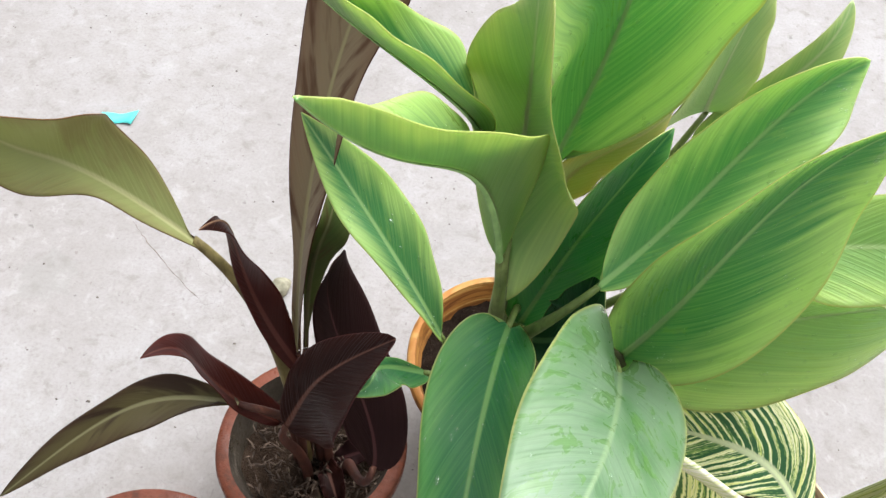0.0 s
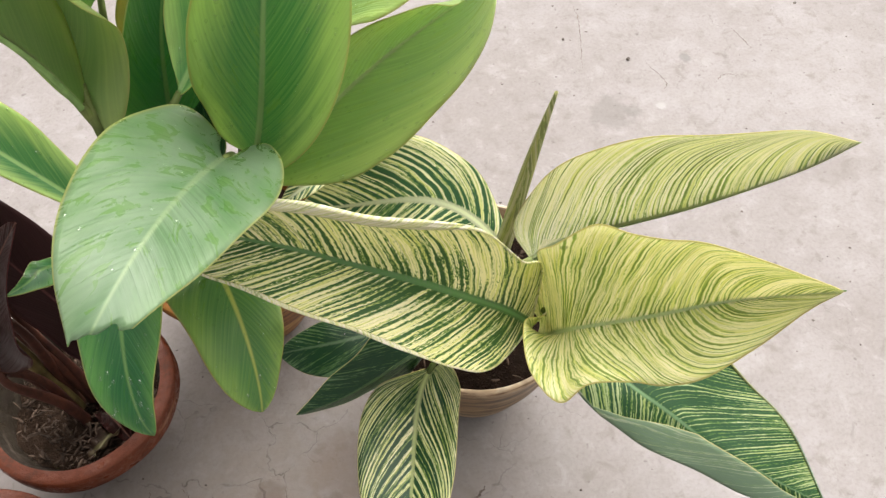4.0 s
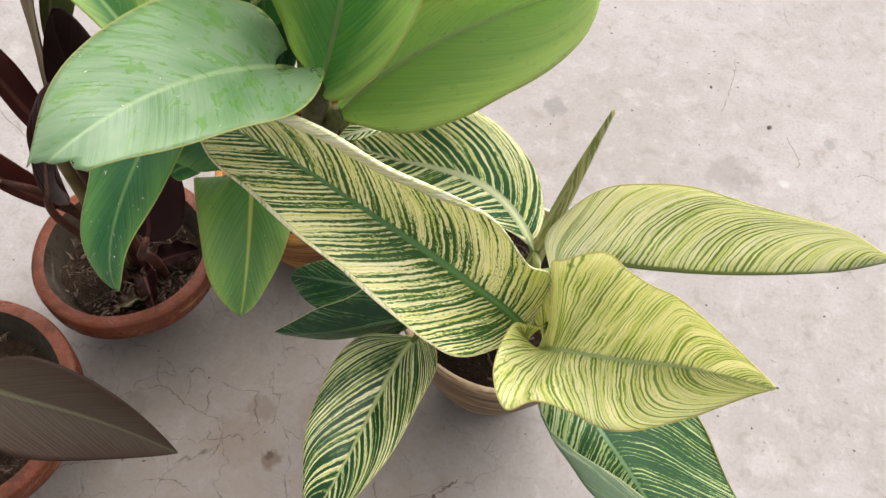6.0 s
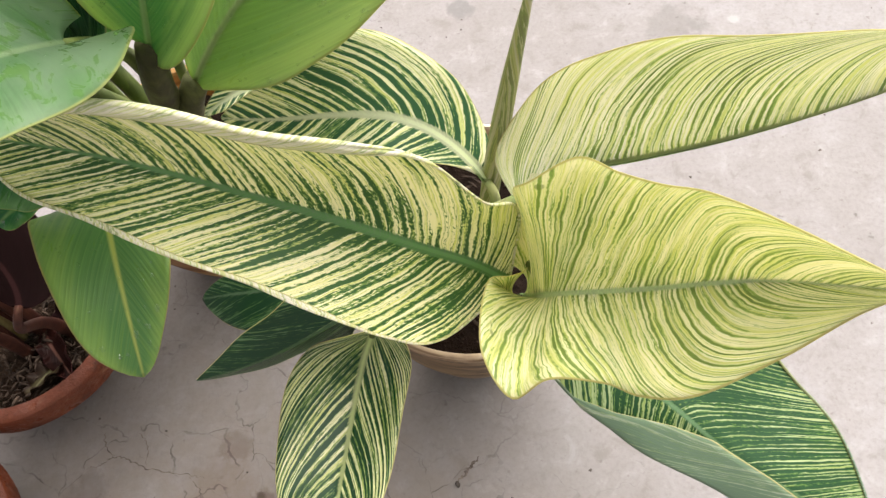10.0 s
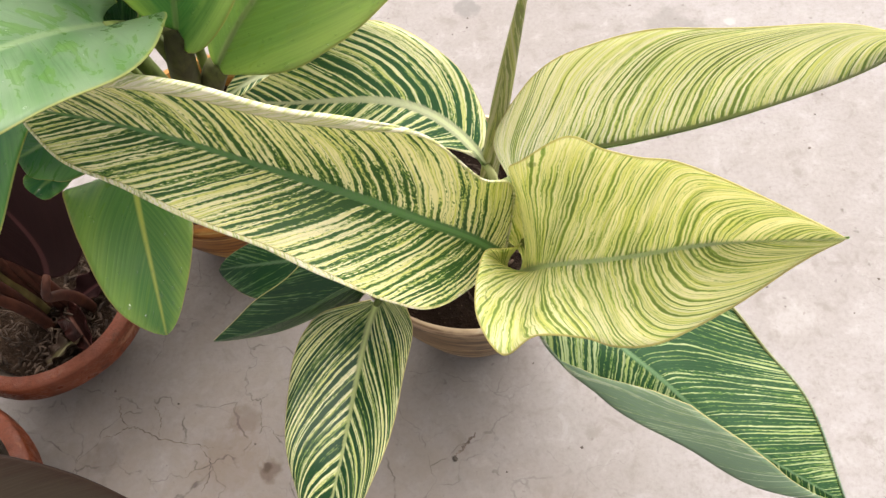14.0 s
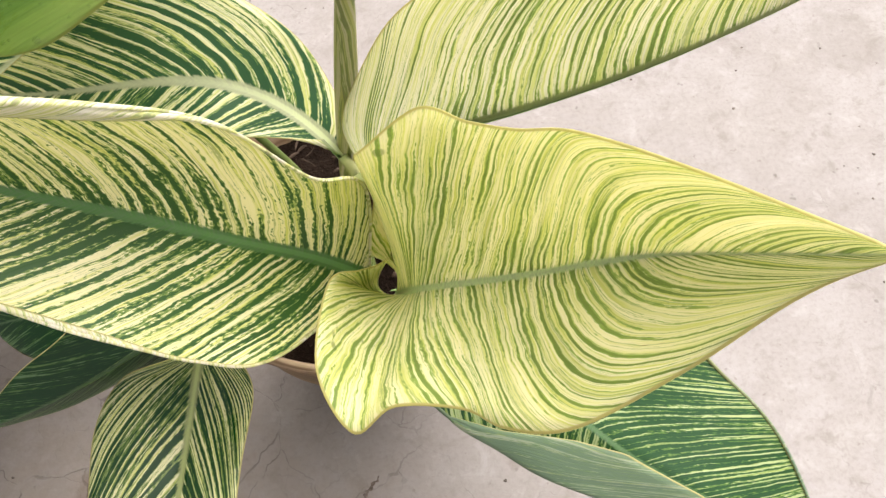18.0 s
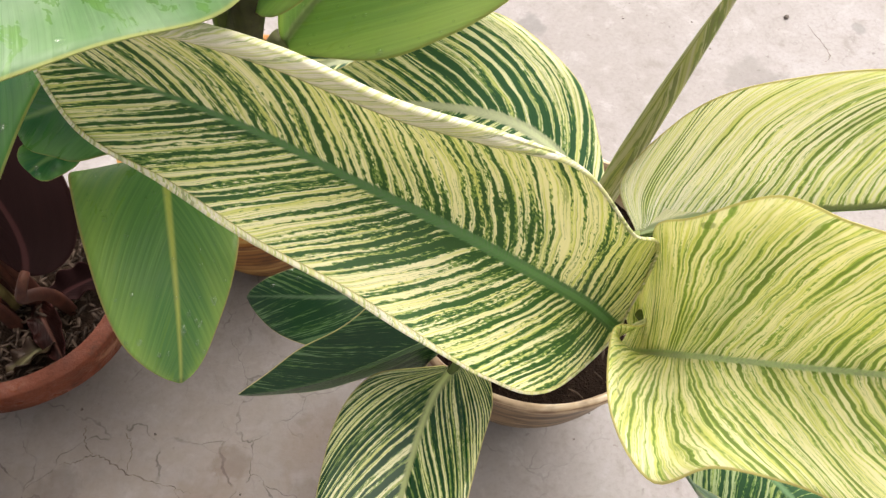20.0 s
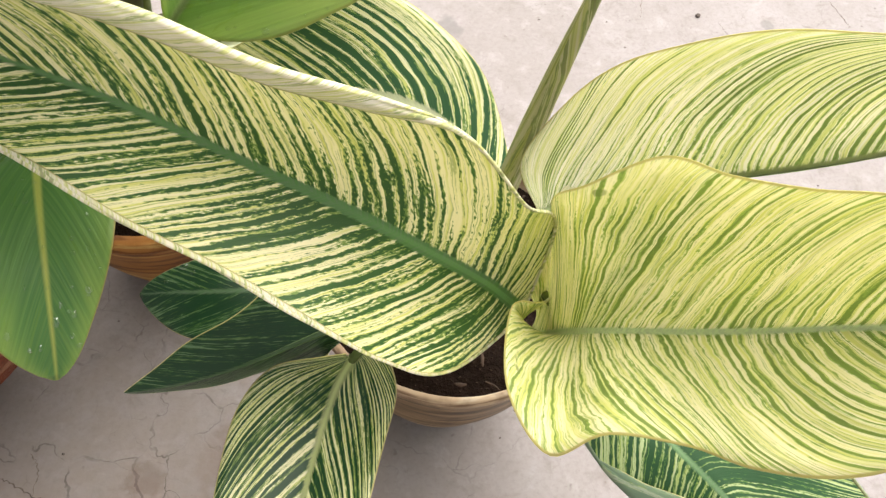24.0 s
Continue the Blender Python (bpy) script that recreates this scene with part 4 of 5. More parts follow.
near_edge = ((0.5400, 0.2280, 0.4720), (0.5299, 0.1959, 0.4834), (0.5458, 0.1731, 0.4620), (0.5725, 0.1543, 0.4391), (0.5983, 0.1349, 0.4206), (0.6447, 0.1089, 0.3985), (0.6975, 0.0761, 0.3759), (0.7750, 0.0560, 0.3480))
far_edge = ((0.5566, 0.2650, 0.4632), (0.5800, 0.2800, 0.4690), (0.6341, 0.2646, 0.4558), (0.6936, 0.2282, 0.4315), (0.7282, 0.1805, 0.4064), (0.7578, 0.1323, 0.3857), (0.7750, 0.0560, 0.3480))
leaf(striped, S_DEEP, S_FOLD, RIB_GREEN, wave=(0.001, 3.0, 0), ribs=0.003, sweep=(0.9, 0.8, 4.0), curves=(rib_line, far_edge, near_edge, (0.06, 0.06), EVEN, 0, ((), (0, 0, 0, 0, 0.25, 0.7, 0.98, 1.0, 1.0, 0.9, 0.6, 0))), label='deep green striped leaf with a folded margin')
stalk(striped, (0.54, 0.4, 0.235), ((0.5566, 0.2398, 0.4632), (0.5912, 0.1912, 0.4553), (0.62, 0.16, 0.44), (0.7, 0.1, 0.4)), STALK_GREEN, (0.006, 0.004, 0.003))
p = ((0.3461, 0.4973, 0.485), (0.3261, 0.4836, 0.502), (0.3062, 0.4698, 0.5049), (0.2856, 0.4557, 0.5))
leaf(striped, S_DARK, S_BACK, RIB_GREEN, p, (0.1, -0.5, 0.8), (0, 0, 0), (0.014, 0.017), (0.4, 0.8), (20, 20, 20, 20, 20, 20), (0, 0, 0, 0), (0, 0), wave=(0.001, 3.0, 0))
stalk(striped, (0.5, 0.43, 0.235), p, STALK_GREEN, (0.005, 0.003, 0.002))
p = ((0.4003, 0.2751, 0.4465), (0.3923, 0.2743, 0.4771), (0.3392, 0.2446, 0.4436), (0.2658, 0.2339, 0.4632))
leaf(striped, S_NIGHT, GREEN_BACK, RIB_GREEN, p, (0.087, -0.407, 0.909), (14.3, -9.6, -6.5), (0.0364, 0.0453), (0.555, 0.856), (-16.4, -20.1, -25.5, -23.2, -21.5, -19.8), (0.6, -1.3, -3.3, -1.1), (0.0024, -0.0017), wave=(0.001, 3.0, 0), label='deep green narrow leaf', prof=(1.0, 1.01, 1.0, 0.98, 1.0, 1.0, 0.99, 1.05, 0.88, 1.07))
stalk(striped, (0.48, 0.4, 0.235), p, STALK_GREEN, (0.005, 0.004, 0.003))
p = ((0.4298, 0.3529, 0.4002), (0.3639, 0.3163, 0.42), (0.2947, 0.3214, 0.4301), (0.252, 0.3339, 0.4022))
leaf(striped, S_NIGHT, GREEN_BACK, RIB_GREEN, p, (0.11, -0.472, 0.875), (3.9, 9.8, -0.4), (0.0425, 0.0297), (0.575, 0.765), (0.8, -0.2, 2.1, -0.5, -0.5, -0.4), (1.4, -0.4, 0.4, -0.5), (0.0001, 0.0002), wave=(0.001, 3.0, 0), label='deep green rounded leaf', drops=14, prof=(1.0, 1.0, 1.0, 0.96, 1.03, 1.0, 1.0, 1.0, 0.98, 1.01))
stalk(striped, (0.48, 0.41, 0.235), p, STALK_GREEN, (0.005, 0.004, 0.003))

green = thing('green_canna', (0.192, 0.643, 0.165), 'canna with broad wet green leaves', 'plant', 'potted cannas')
p = ((0.2609, 0.3704, 0.6908), (0.2552, 0.3193, 0.7434), (0.2366, 0.1909, 0.8665), (0.1865, 0.1312, 0.8194))
leaf(green, GREEN_PALE, GREEN_BACK, RIB_GREEN, p, (0.175, -0.567, 0.805), (26.9, 8, 42.6), (0.0544, 0.0707), (0.395, 0.821), (35.6, 28.4, -13.3, -15.4, -2.2, -13.8), (22.3, 15.9, -7.7, -14.9), (0.043, 0.0455), drops=24, wave=(0.002, 3.0, 4.43), label='pale green leaf with a bitten tip', cut=0.12, sweep=(0.7, 0.6, 3.0), prof=(1.03, 0.91, 1.05, 0.99, 0.96, 1.02, 0.94, 0.95, 0.99, 1.06))
stalk(green, (0.212, 0.585, 0.165), p, STALK_GREEN, (0.012, 0.008, 0.003))
p = ((0.1712, 0.4325, 0.6238), (0.1618, 0.3596, 0.6587), (0.1598, 0.1782, 0.6861), (0.1756, 0.1716, 0.6268))
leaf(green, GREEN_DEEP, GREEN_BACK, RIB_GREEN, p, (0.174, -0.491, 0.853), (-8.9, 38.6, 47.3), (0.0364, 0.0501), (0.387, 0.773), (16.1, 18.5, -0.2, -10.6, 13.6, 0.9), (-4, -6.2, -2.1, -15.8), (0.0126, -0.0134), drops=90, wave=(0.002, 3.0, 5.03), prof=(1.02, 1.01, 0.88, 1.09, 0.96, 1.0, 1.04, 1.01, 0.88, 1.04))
stalk(green, (0.182, 0.585, 0.165), p, STALK_GREEN, (0.007, 0.005, 0.003))
p = ((0.2134, 0.382, 0.5184), (0.228, 0.3465, 0.5689), (0.2524, 0.252, 0.5685), (0.2393, 0.2285, 0.499))
leaf(green, GREEN_LOW, GREEN_BACK, RIB_GREEN, p, (0.216, -0.488, 0.845), (14.6, -11.2, -7.5), (0.0385, 0.0526), (0.438, 0.716), (13.3, 8.9, 4.4, 7.5, 6.2, 8), (-4.2, -6.6, -6.1, -3.4), (-0.0013, 0.0034), drops=75, wave=(0.002, 3.0, 2.33), prof=(1.0, 1.0, 1.03, 1.04, 0.92, 1.35, 1.25, 1.04, 0.94, 1.07))
stalk(green, (0.192, 0.585, 0.165), p, STALK_GREEN, (0.007, 0.005, 0.003))
p = ((0.2784, 0.4402, 0.6061), (0.3252, 0.4317, 0.7694), (0.3108, 0.4394, 0.8701), (0.3955, 0.4653, 0.9152))
leaf(green, GREEN, GREEN_BACK, RIB_GREEN, p, (-0.173, -0.672, 0.72), (-2.9, 47.9, 47), (0.0683, 0.0687), (0.491, 0.713), (26.1, 26.9, 24.1, 11.2, 21.6, 8.8), (13.2, 8.5, 13, -1.4), (-0.0053, 0.0133), drops=135, wave=(0.002, 3.0, 2.72), prof=(1.03, 0.91, 0.99, 1.06, 0.98, 0.97, 1.03, 1.05, 0.97, 0.97))
stalk(green, (0.222, 0.595, 0.165), p, STALK_DARK, (0.016, 0.015, 0.011))
p = ((0.2851, 0.4755, 0.5216), (0.3629, 0.4716, 0.6581), (0.473, 0.4868, 0.6947), (0.4988, 0.4781, 0.7251))
leaf(green, GREEN_LIGHT, GREEN_BACK, RIB_GREEN, p, (-0.159, -0.642, 0.75), (0.7, 10.4, 48), (0.058, 0.0918), (0.651, 0.313), (18.4, 17.5, 28.7, 16.5, 31.9, -24.2), (8.8, 3, 22.9, -24.8), (0.0005, 0.006), drops=165, wave=(0.002, 3.0, 1.45), prof=(1.0, 1.0, 1.0, 0.99, 1.0, 0.85, 1.18, 1.07, 0.85, 0.98))
stalk(green, (0.232, 0.595, 0.165), p, STALK_DARK, (0.016, 0.015, 0.011))
p = ((0.3491, 0.5036, 0.6913), (0.4586, 0.5269, 0.7592), (0.4823, 0.414, 0.8442), (0.5407, 0.4072, 0.9257))
leaf(green, GREEN_LIGHT, GREEN_BACK, RIB_GREEN, p, (-0.313, -0.648, 0.695), (-31.1, -39.4, -10.5), (0.049, 0.0616), (0.426, 0.754), (13.5, 21.5, 3.6, 14.7, 8.3, 11.1), (-4.6, 5.7, -4.7, 1.8), (-0.0014, -0.0089), drops=60, wave=(0.002, 3.0, 0.54), prof=(1.0, 1.05, 0.93, 0.96, 1.02, 1.0, 0.97, 1.1, 0.85, 1.02))
stalk(green, (0.232, 0.605, 0.165), p, STALK_GREEN, (0.007, 0.005, 0.003))
p = ((0.2328, 0.431, 0.7108), (0.3055, 0.4965, 0.7693), (0.3109, 0.4991, 0.8861), (0.3722, 0.5329, 0.9029))
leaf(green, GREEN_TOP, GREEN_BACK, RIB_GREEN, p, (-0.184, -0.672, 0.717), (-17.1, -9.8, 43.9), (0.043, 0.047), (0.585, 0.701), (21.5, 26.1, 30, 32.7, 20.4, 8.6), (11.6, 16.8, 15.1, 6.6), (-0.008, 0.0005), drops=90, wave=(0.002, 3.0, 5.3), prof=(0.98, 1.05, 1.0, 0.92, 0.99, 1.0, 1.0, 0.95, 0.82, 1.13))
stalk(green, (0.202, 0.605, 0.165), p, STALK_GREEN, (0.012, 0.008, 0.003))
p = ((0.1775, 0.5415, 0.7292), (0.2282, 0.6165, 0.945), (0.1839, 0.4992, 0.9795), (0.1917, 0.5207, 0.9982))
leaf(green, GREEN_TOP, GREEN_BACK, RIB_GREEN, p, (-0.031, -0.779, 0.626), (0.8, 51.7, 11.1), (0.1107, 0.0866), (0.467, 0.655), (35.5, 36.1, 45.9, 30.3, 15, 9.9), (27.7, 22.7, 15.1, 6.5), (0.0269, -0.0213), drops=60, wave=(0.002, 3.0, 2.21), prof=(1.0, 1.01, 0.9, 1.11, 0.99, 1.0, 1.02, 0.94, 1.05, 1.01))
stalk(green, (0.182, 0.625, 0.165), p, STALK_GREEN, (0.012, 0.008, 0.003))
p = ((0.1531, 0.4627, 0.7074), (0.1453, 0.5607, 0.8109), (0.1468, 0.3627, 0.9546), (0.1365, 0.4639, 0.9771))
leaf(green, OLIVE, OLIVE, RIB_GREEN, p, (0.07, -0.728, 0.682), (7.2, -56.3, -52.6), (0.048, 0.0664), (0.568, 0.84), (14.9, 13.7, 19.3, 27.8, 2.3, 11.6), (3.8, 6.6, -4.8, 10.4), (-0.0589, 0.0548), drops=0, wave=(0.002, 3.0, 4.58), prof=(1.01, 0.96, 0.96, 1.08, 0.99, 1.0, 1.01, 1.06, 1.0, 0.97))
stalk(green, (0.162, 0.615, 0.165), p, STALK_OLIVE, (0.014, 0.010, 0.004))
p = ((0.1505, 0.446, 0.6987), (0.125, 0.4128, 0.9076), (0.0988, 0.3401, 0.8744), (0.0634, 0.2346, 1.051))
leaf(green, GREEN, OLIVE, RIB_GREEN, p, (0, 0, 1), (29.1, -23.5, 13.8), (0.0556, 0.0432), (0.395, 0.578), (82.4, 33.9, 57.5, 43.3, 58.2, 18.3), (1.9, -1.3, -6.1, -6.7), (0.0018, -0.0039), drops=30, wave=(0.002, 3.0, 0.9), label='arching leaf with its olive underside showing', prof=(1.0, 1.03, 0.96, 1.07, 0.95, 1.0, 1.0, 1.0, 1.07, 0.88))
stalk(green, (0.162, 0.605, 0.165), p, STALK_OLIVE, (0.014, 0.010, 0.004))
p = ((0.1191, 0.4419, 0.8466), (0.1068, 0.4448, 0.877), (0.0012, 0.476, 0.887), (-0.007, 0.4261, 0.965))
leaf(green, GREEN, OLIVE, RIB_GREEN, p, (0, 0, 1), (18.4, -2, -32.4), (0.0422, 0.037), (0.579, 0.726), (56.4, 14.7, 52.9, 24.1, 99.4, 90.3), (-7.1, -10.5, 6.6, 13.4), (-0.0002, -0.0274), drops=15, wave=(0.002, 3.0, 5.96), prof=(1.0, 1.02, 0.97, 1.01, 1.02, 0.99, 1.02, 1.03, 0.88, 1.05))
stalk(green, (0.157, 0.625, 0.165), p, STALK_OLIVE, (0.007, 0.005, 0.003))
p = ((0.107, 0.4851, 0.4915), (0.0565, 0.4697, 0.6418), (-0.0058, 0.5259, 0.6575), (-0.0515, 0.5337, 0.7326))
leaf(green, GREEN, GREEN_BACK, RIB_GREEN, p, (0.2, -0.586, 0.785), (45.5, 31.2, -28.2), (0.028, 0.043), (0.535, 0.85), (23.8, 11.5, 19.2, 10.7, 2.1, 9.7), (9.4, -3.3, -3.5, -0.9), (0.0067, -0.0076), drops=45, wave=(0.002, 3.0, 5.26), prof=(1.03, 0.96, 0.89, 1.11, 0.96, 0.99, 1.04, 0.99, 0.99, 0.99))
stalk(green, (0.112, 0.605, 0.165), p, STALK_GREEN, (0.007, 0.005, 0.003))
p = ((0.1007, 0.4325, 0.5012), (0.0268, 0.4035, 0.5505), (0.0775, 0.391, 0.5552), (0.05, 0.3408, 0.6002))
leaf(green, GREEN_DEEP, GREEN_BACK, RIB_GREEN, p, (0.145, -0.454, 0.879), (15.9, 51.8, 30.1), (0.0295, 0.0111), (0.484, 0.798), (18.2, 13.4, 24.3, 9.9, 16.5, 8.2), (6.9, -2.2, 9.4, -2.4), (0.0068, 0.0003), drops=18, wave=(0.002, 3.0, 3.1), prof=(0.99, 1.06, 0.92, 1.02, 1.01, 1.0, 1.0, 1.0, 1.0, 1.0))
stalk(green, (0.112, 0.585, 0.165), p, STALK_GREEN, (0.007, 0.005, 0.003))
p = ((0.333, 0.7406, 0.6512), (0.3055, 0.6466, 0.7336), (0.3056, 0.6313, 0.8358), (0.3298, 0.7, 0.8804))
leaf(green, OLIVE, OLIVE, RIB_GREEN, p, (-0.173, -0.766, 0.619), (-27.7, 17, 13.5), (0.0656, 0.0413), (0.592, 0.725), (10.2, 17.6, 15.4, 10.5, 10.5, 7.2), (-2.6, 1.2, 1.4, -2.9), (-0.0012, -0.0005), drops=0, wave=(0.002, 3.0, 4.89), prof=(1.0, 1.0, 1.0, 1.03, 1.02, 1.0, 1.01, 0.98, 1.02, 0.99))
stalk(green, (0.232, 0.675, 0.165), p, STALK_GREEN, (0.007, 0.005, 0.003))
p = ((0.3328, 0.7359, 0.6021), (0.3579, 0.7133, 0.7007), (0.4183, 0.7009, 0.7602), (0.4245, 0.7674, 0.8))
leaf(green, OLIVE, GREEN_BACK, RIB_GREEN, p, (-0.215, -0.77, 0.601), (3.3, 9.5, 4.7), (0.0193, 0.0266), (0.546, 0.795), (15.9, 15, 15.1, 12.6, 11.4, 10.1), (1.7, 0, 2.1, 0.1), (0.0002, 0), drops=0, wave=(0.002, 3.0, 5.29))
stalk(green, (0.242, 0.685, 0.165), p, STALK_GREEN, (0.007, 0.005, 0.003))
p = ((0.1851, 0.5057, 0.5179), (0.2149, 0.5221, 0.6563), (0.2164, 0.4708, 0.7476), (0.2643, 0.5377, 0.8016))
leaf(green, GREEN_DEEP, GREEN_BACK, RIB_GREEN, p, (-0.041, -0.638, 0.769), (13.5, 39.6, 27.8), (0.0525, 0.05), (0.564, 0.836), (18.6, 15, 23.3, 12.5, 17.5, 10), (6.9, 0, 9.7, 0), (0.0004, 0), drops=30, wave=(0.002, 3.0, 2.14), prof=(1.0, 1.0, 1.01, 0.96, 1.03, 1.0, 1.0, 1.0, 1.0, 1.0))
stalk(green, (0.182, 0.615, 0.165), p, STALK_GREEN, (0.012, 0.008, 0.003))
p = ((0.1956, 0.593, 0.6195), (0.1805, 0.5733, 0.7118), (0.2562, 0.5569, 0.7516), (0.2732, 0.6113, 0.762))
leaf(green, YELLOW, YELLOW, RIB_GREEN, p, (-0.073, -0.696, 0.714), (-2.7, 10.8, 13.6), (0.0283, 0.0278), (0.529, 0.82), (14.9, 15.3, 14, 11.3, 13.4, 9.7), (0.5, -0.2, 3.1, -0.7), (-0.0001, -0.0003), drops=0, wave=(0.002, 3.0, 2.66), label='yellowing leaf', prof=(1.0, 1.0, 1.0, 1.0, 1.0, 0.98, 1.06, 0.96, 1.0, 1.0))
stalk(green, (0.192, 0.635, 0.165), p, STALK_GREEN, (0.007, 0.005, 0.003))
p = ((0.1667, 0.3776, 0.53), (0.1574, 0.3697, 0.5377), (0.148, 0.3618, 0.5393), (0.1384, 0.3536, 0.535))
leaf(green, GREEN_DEEP, GREEN_BACK, RIB_GREEN, p, (0, -0.5, 0.8), (0, 0, 10), (0.013, 0.016), (0.45, 0.3), (10, 15, 10, 15, 5, 20), (0, 10, 0, 0), (0, 0), drops=6, wave=(0.002, 3.0, 2.02))
stalk(green, (0.192, 0.595, 0.165), p, STALK_GREEN, (0.007, 0.005, 0.003))
# inner leaf behind the others: its deeper green has their shade put in
p = ((0.2134, 0.3698, 0.5854), (0.2043, 0.3638, 0.6124), (0.1437, 0.3594, 0.5723), (0.1277, 0.3826, 0.55))
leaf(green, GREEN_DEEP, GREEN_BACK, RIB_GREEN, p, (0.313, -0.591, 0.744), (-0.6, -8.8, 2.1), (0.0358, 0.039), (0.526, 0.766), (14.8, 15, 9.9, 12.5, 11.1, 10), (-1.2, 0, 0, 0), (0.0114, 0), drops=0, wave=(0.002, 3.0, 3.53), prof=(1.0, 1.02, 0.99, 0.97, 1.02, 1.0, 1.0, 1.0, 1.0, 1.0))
stalk(green, (0.192, 0.595, 0.165), p, STALK_GREEN, (0.007, 0.005, 0.003))
p = ((0.1974, 0.4629, 0.5611), (0.2462, 0.4415, 0.6003), (0.2339, 0.476, 0.6268), (0.2397, 0.5033, 0.6302))
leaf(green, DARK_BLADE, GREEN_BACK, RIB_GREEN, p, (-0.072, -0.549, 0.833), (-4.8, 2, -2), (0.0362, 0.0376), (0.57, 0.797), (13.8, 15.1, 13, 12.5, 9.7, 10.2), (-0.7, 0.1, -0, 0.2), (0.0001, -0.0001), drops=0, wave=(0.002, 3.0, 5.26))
stalk(green, (0.192, 0.595, 0.165), p, STALK_GREEN, (0.007, 0.005, 0.003))

red = thing('dark_canna', (-0.043, 0.46, 0.118), 'canna with maroon and bronze leaves', 'plant', 'potted cannas')
p = ((-0.1373, 0.4535, 0.6129), (-0.2533, 0.4439, 0.7454), (-0.1824, 0.3637, 0.787), (-0.2021, 0.3329, 0.871))
leaf(red, BRONZE_PALE, BRONZE_PALE, RIB_RED, p, (0.474, -0.489, 0.732), (13.7, 14.5, -30.6), (0.0299, 0.0557), (0.698, 0.491), (20.6, 16.9, 26.8, 22.9, 10.6, 18.9), (10, 5.2, 5.8, 10.9), (0.0223, -0.0098), wave=(0.0015, 3.0, 1.0), prof=(1.01, 1.06, 0.73, 1.04, 1.06, 0.97, 1.09, 0.96, 0.98, 0.99))
stalk(red, (-0.054, 0.456, 0.118), p, STALK_BROWN, (0.01, 0.008, 0.0048))
p = ((-0.0514, 0.4649, 0.4153), (-0.0551, 0.5105, 0.6838), (-0.0238, 0.6322, 0.8457), (0.0266, 0.5666, 0.8913))
leaf(red, BRONZE_UP, BRONZE_UP, RIB_RED, p, (0.248, -0.594, 0.765), (-46.4, -44.3, -15.2), (0.0443, 0.0378), (0.924, 0.484), (12.9, 25.6, 2.5, 14.7, 5.5, 9.7), (-5.4, 9, -7.2, 0.6), (-0.0042, -0.0031), wave=(0.0015, 3.0, 1.0), prof=(1.3, 0.57, 0.75, 0.91, 1.11, 1.03, 0.82, 0.98, 0.86, 1.15))
stalk(red, (-0.034, 0.466, 0.118), p, STALK_RED, (0.008, 0.006, 0.004))
p = ((-0.0502, 0.4862, 0.3859), (-0.0521, 0.5277, 0.595), (-0.0109, 0.4859, 0.5913), (-0.0284, 0.5576, 0.6275))
leaf(red, BRONZE_GREEN, BRONZE, RIB_RED, p, (0.211, -0.523, 0.826), (3.4, 3.4, -0.8), (0.0116, 0.0225), (1, 0.499), (15.3, 14.4, 14.4, 13.5, 11.1, 11.3), (0.9, -0.1, 1.5, 1.3), (0.0016, -0.0079), wave=(0.0015, 3.0, 1.0), prof=(1.0, 1.0, 1.0, 0.98, 1.0, 1.0, 1.0, 0.91, 1.06, 1.01))
stalk(red, (-0.024, 0.466, 0.118), p, STALK_RED, (0.008, 0.006, 0.004))
p = ((0.0624, 0.3768, 0.3577), (0.0608, 0.4474, 0.3573), (-0.0651, 0.5062, 0.4783), (0.0032, 0.4685, 0.6226))
leaf(red, MAROON_BLACK, MAROON_BLACK, RIB_RED, p, (0.3, -0.9, 0.3), (-0.9, 21.7, 1.2), (0.0596, 0.067), (0.57, 0.755), (15.1, 15.4, 12.2, 6.6, 5.5, 5.3), (-0, -1.9, -3.5, -5.7), (0, 0.0005), wave=(0.0015, 3.0, 1.0), prof=(1.0, 1.0, 1.0, 1.0, 1.0, 1.0, 1.01, 0.98, 1.02, 1.01))
stalk(red, (0.006, 0.456, 0.118), p, STALK_RED, (0.008, 0.006, 0.004))
p = ((-0.0338, 0.3728, 0.4232), (-0.0023, 0.3765, 0.5226), (-0.0027, 0.3772, 0.5488), (0.0795, 0.3746, 0.654))
leaf(red, MAROON, MAROON, RIB_RED, p, (0.182, -0.432, 0.883), (-9, -25.8, -57.6), (0.0300, 0.063), (0.623, 0.609), (10.5, 13, 4.8, 11.8, 3.4, 19), (-6.4, -1.9, -7.9, 6.4), (-0.0014, -0.0003), wave=(0.0015, 3.0, 1.0), prof=(1.0, 1.01, 0.94, 1.04, 0.99, 1.0, 1.0, 1.0, 1.02, 1.02))
stalk(red, (-0.044, 0.436, 0.118), p, STALK_RED, (0.008, 0.006, 0.004))
p = ((-0.0558, 0.408, 0.3523), (-0.1402, 0.3613, 0.4874), (-0.1187, 0.4066, 0.5457), (-0.1599, 0.3507, 0.5519))
leaf(red, MAROON_RED, MAROON_RED, RIB_RED, p, (0.288, -0.374, 0.881), (15.6, 49.3, 39.5), (0.0200, 0.029), (0.419, 0.854), (20.8, 16.6, 17, 3.7, 15.4, 4.7), (6.2, -2.1, 5.9, -7.4), (-0.0028, 0.0105), wave=(0.0015, 3.0, 1.0), prof=(1.0, 0.98, 1.01, 0.99, 1.0, 1.01, 1.05, 0.97, 0.98, 1.0))
stalk(red, (-0.054, 0.446, 0.118), p, STALK_RED, (0.008, 0.006, 0.004))
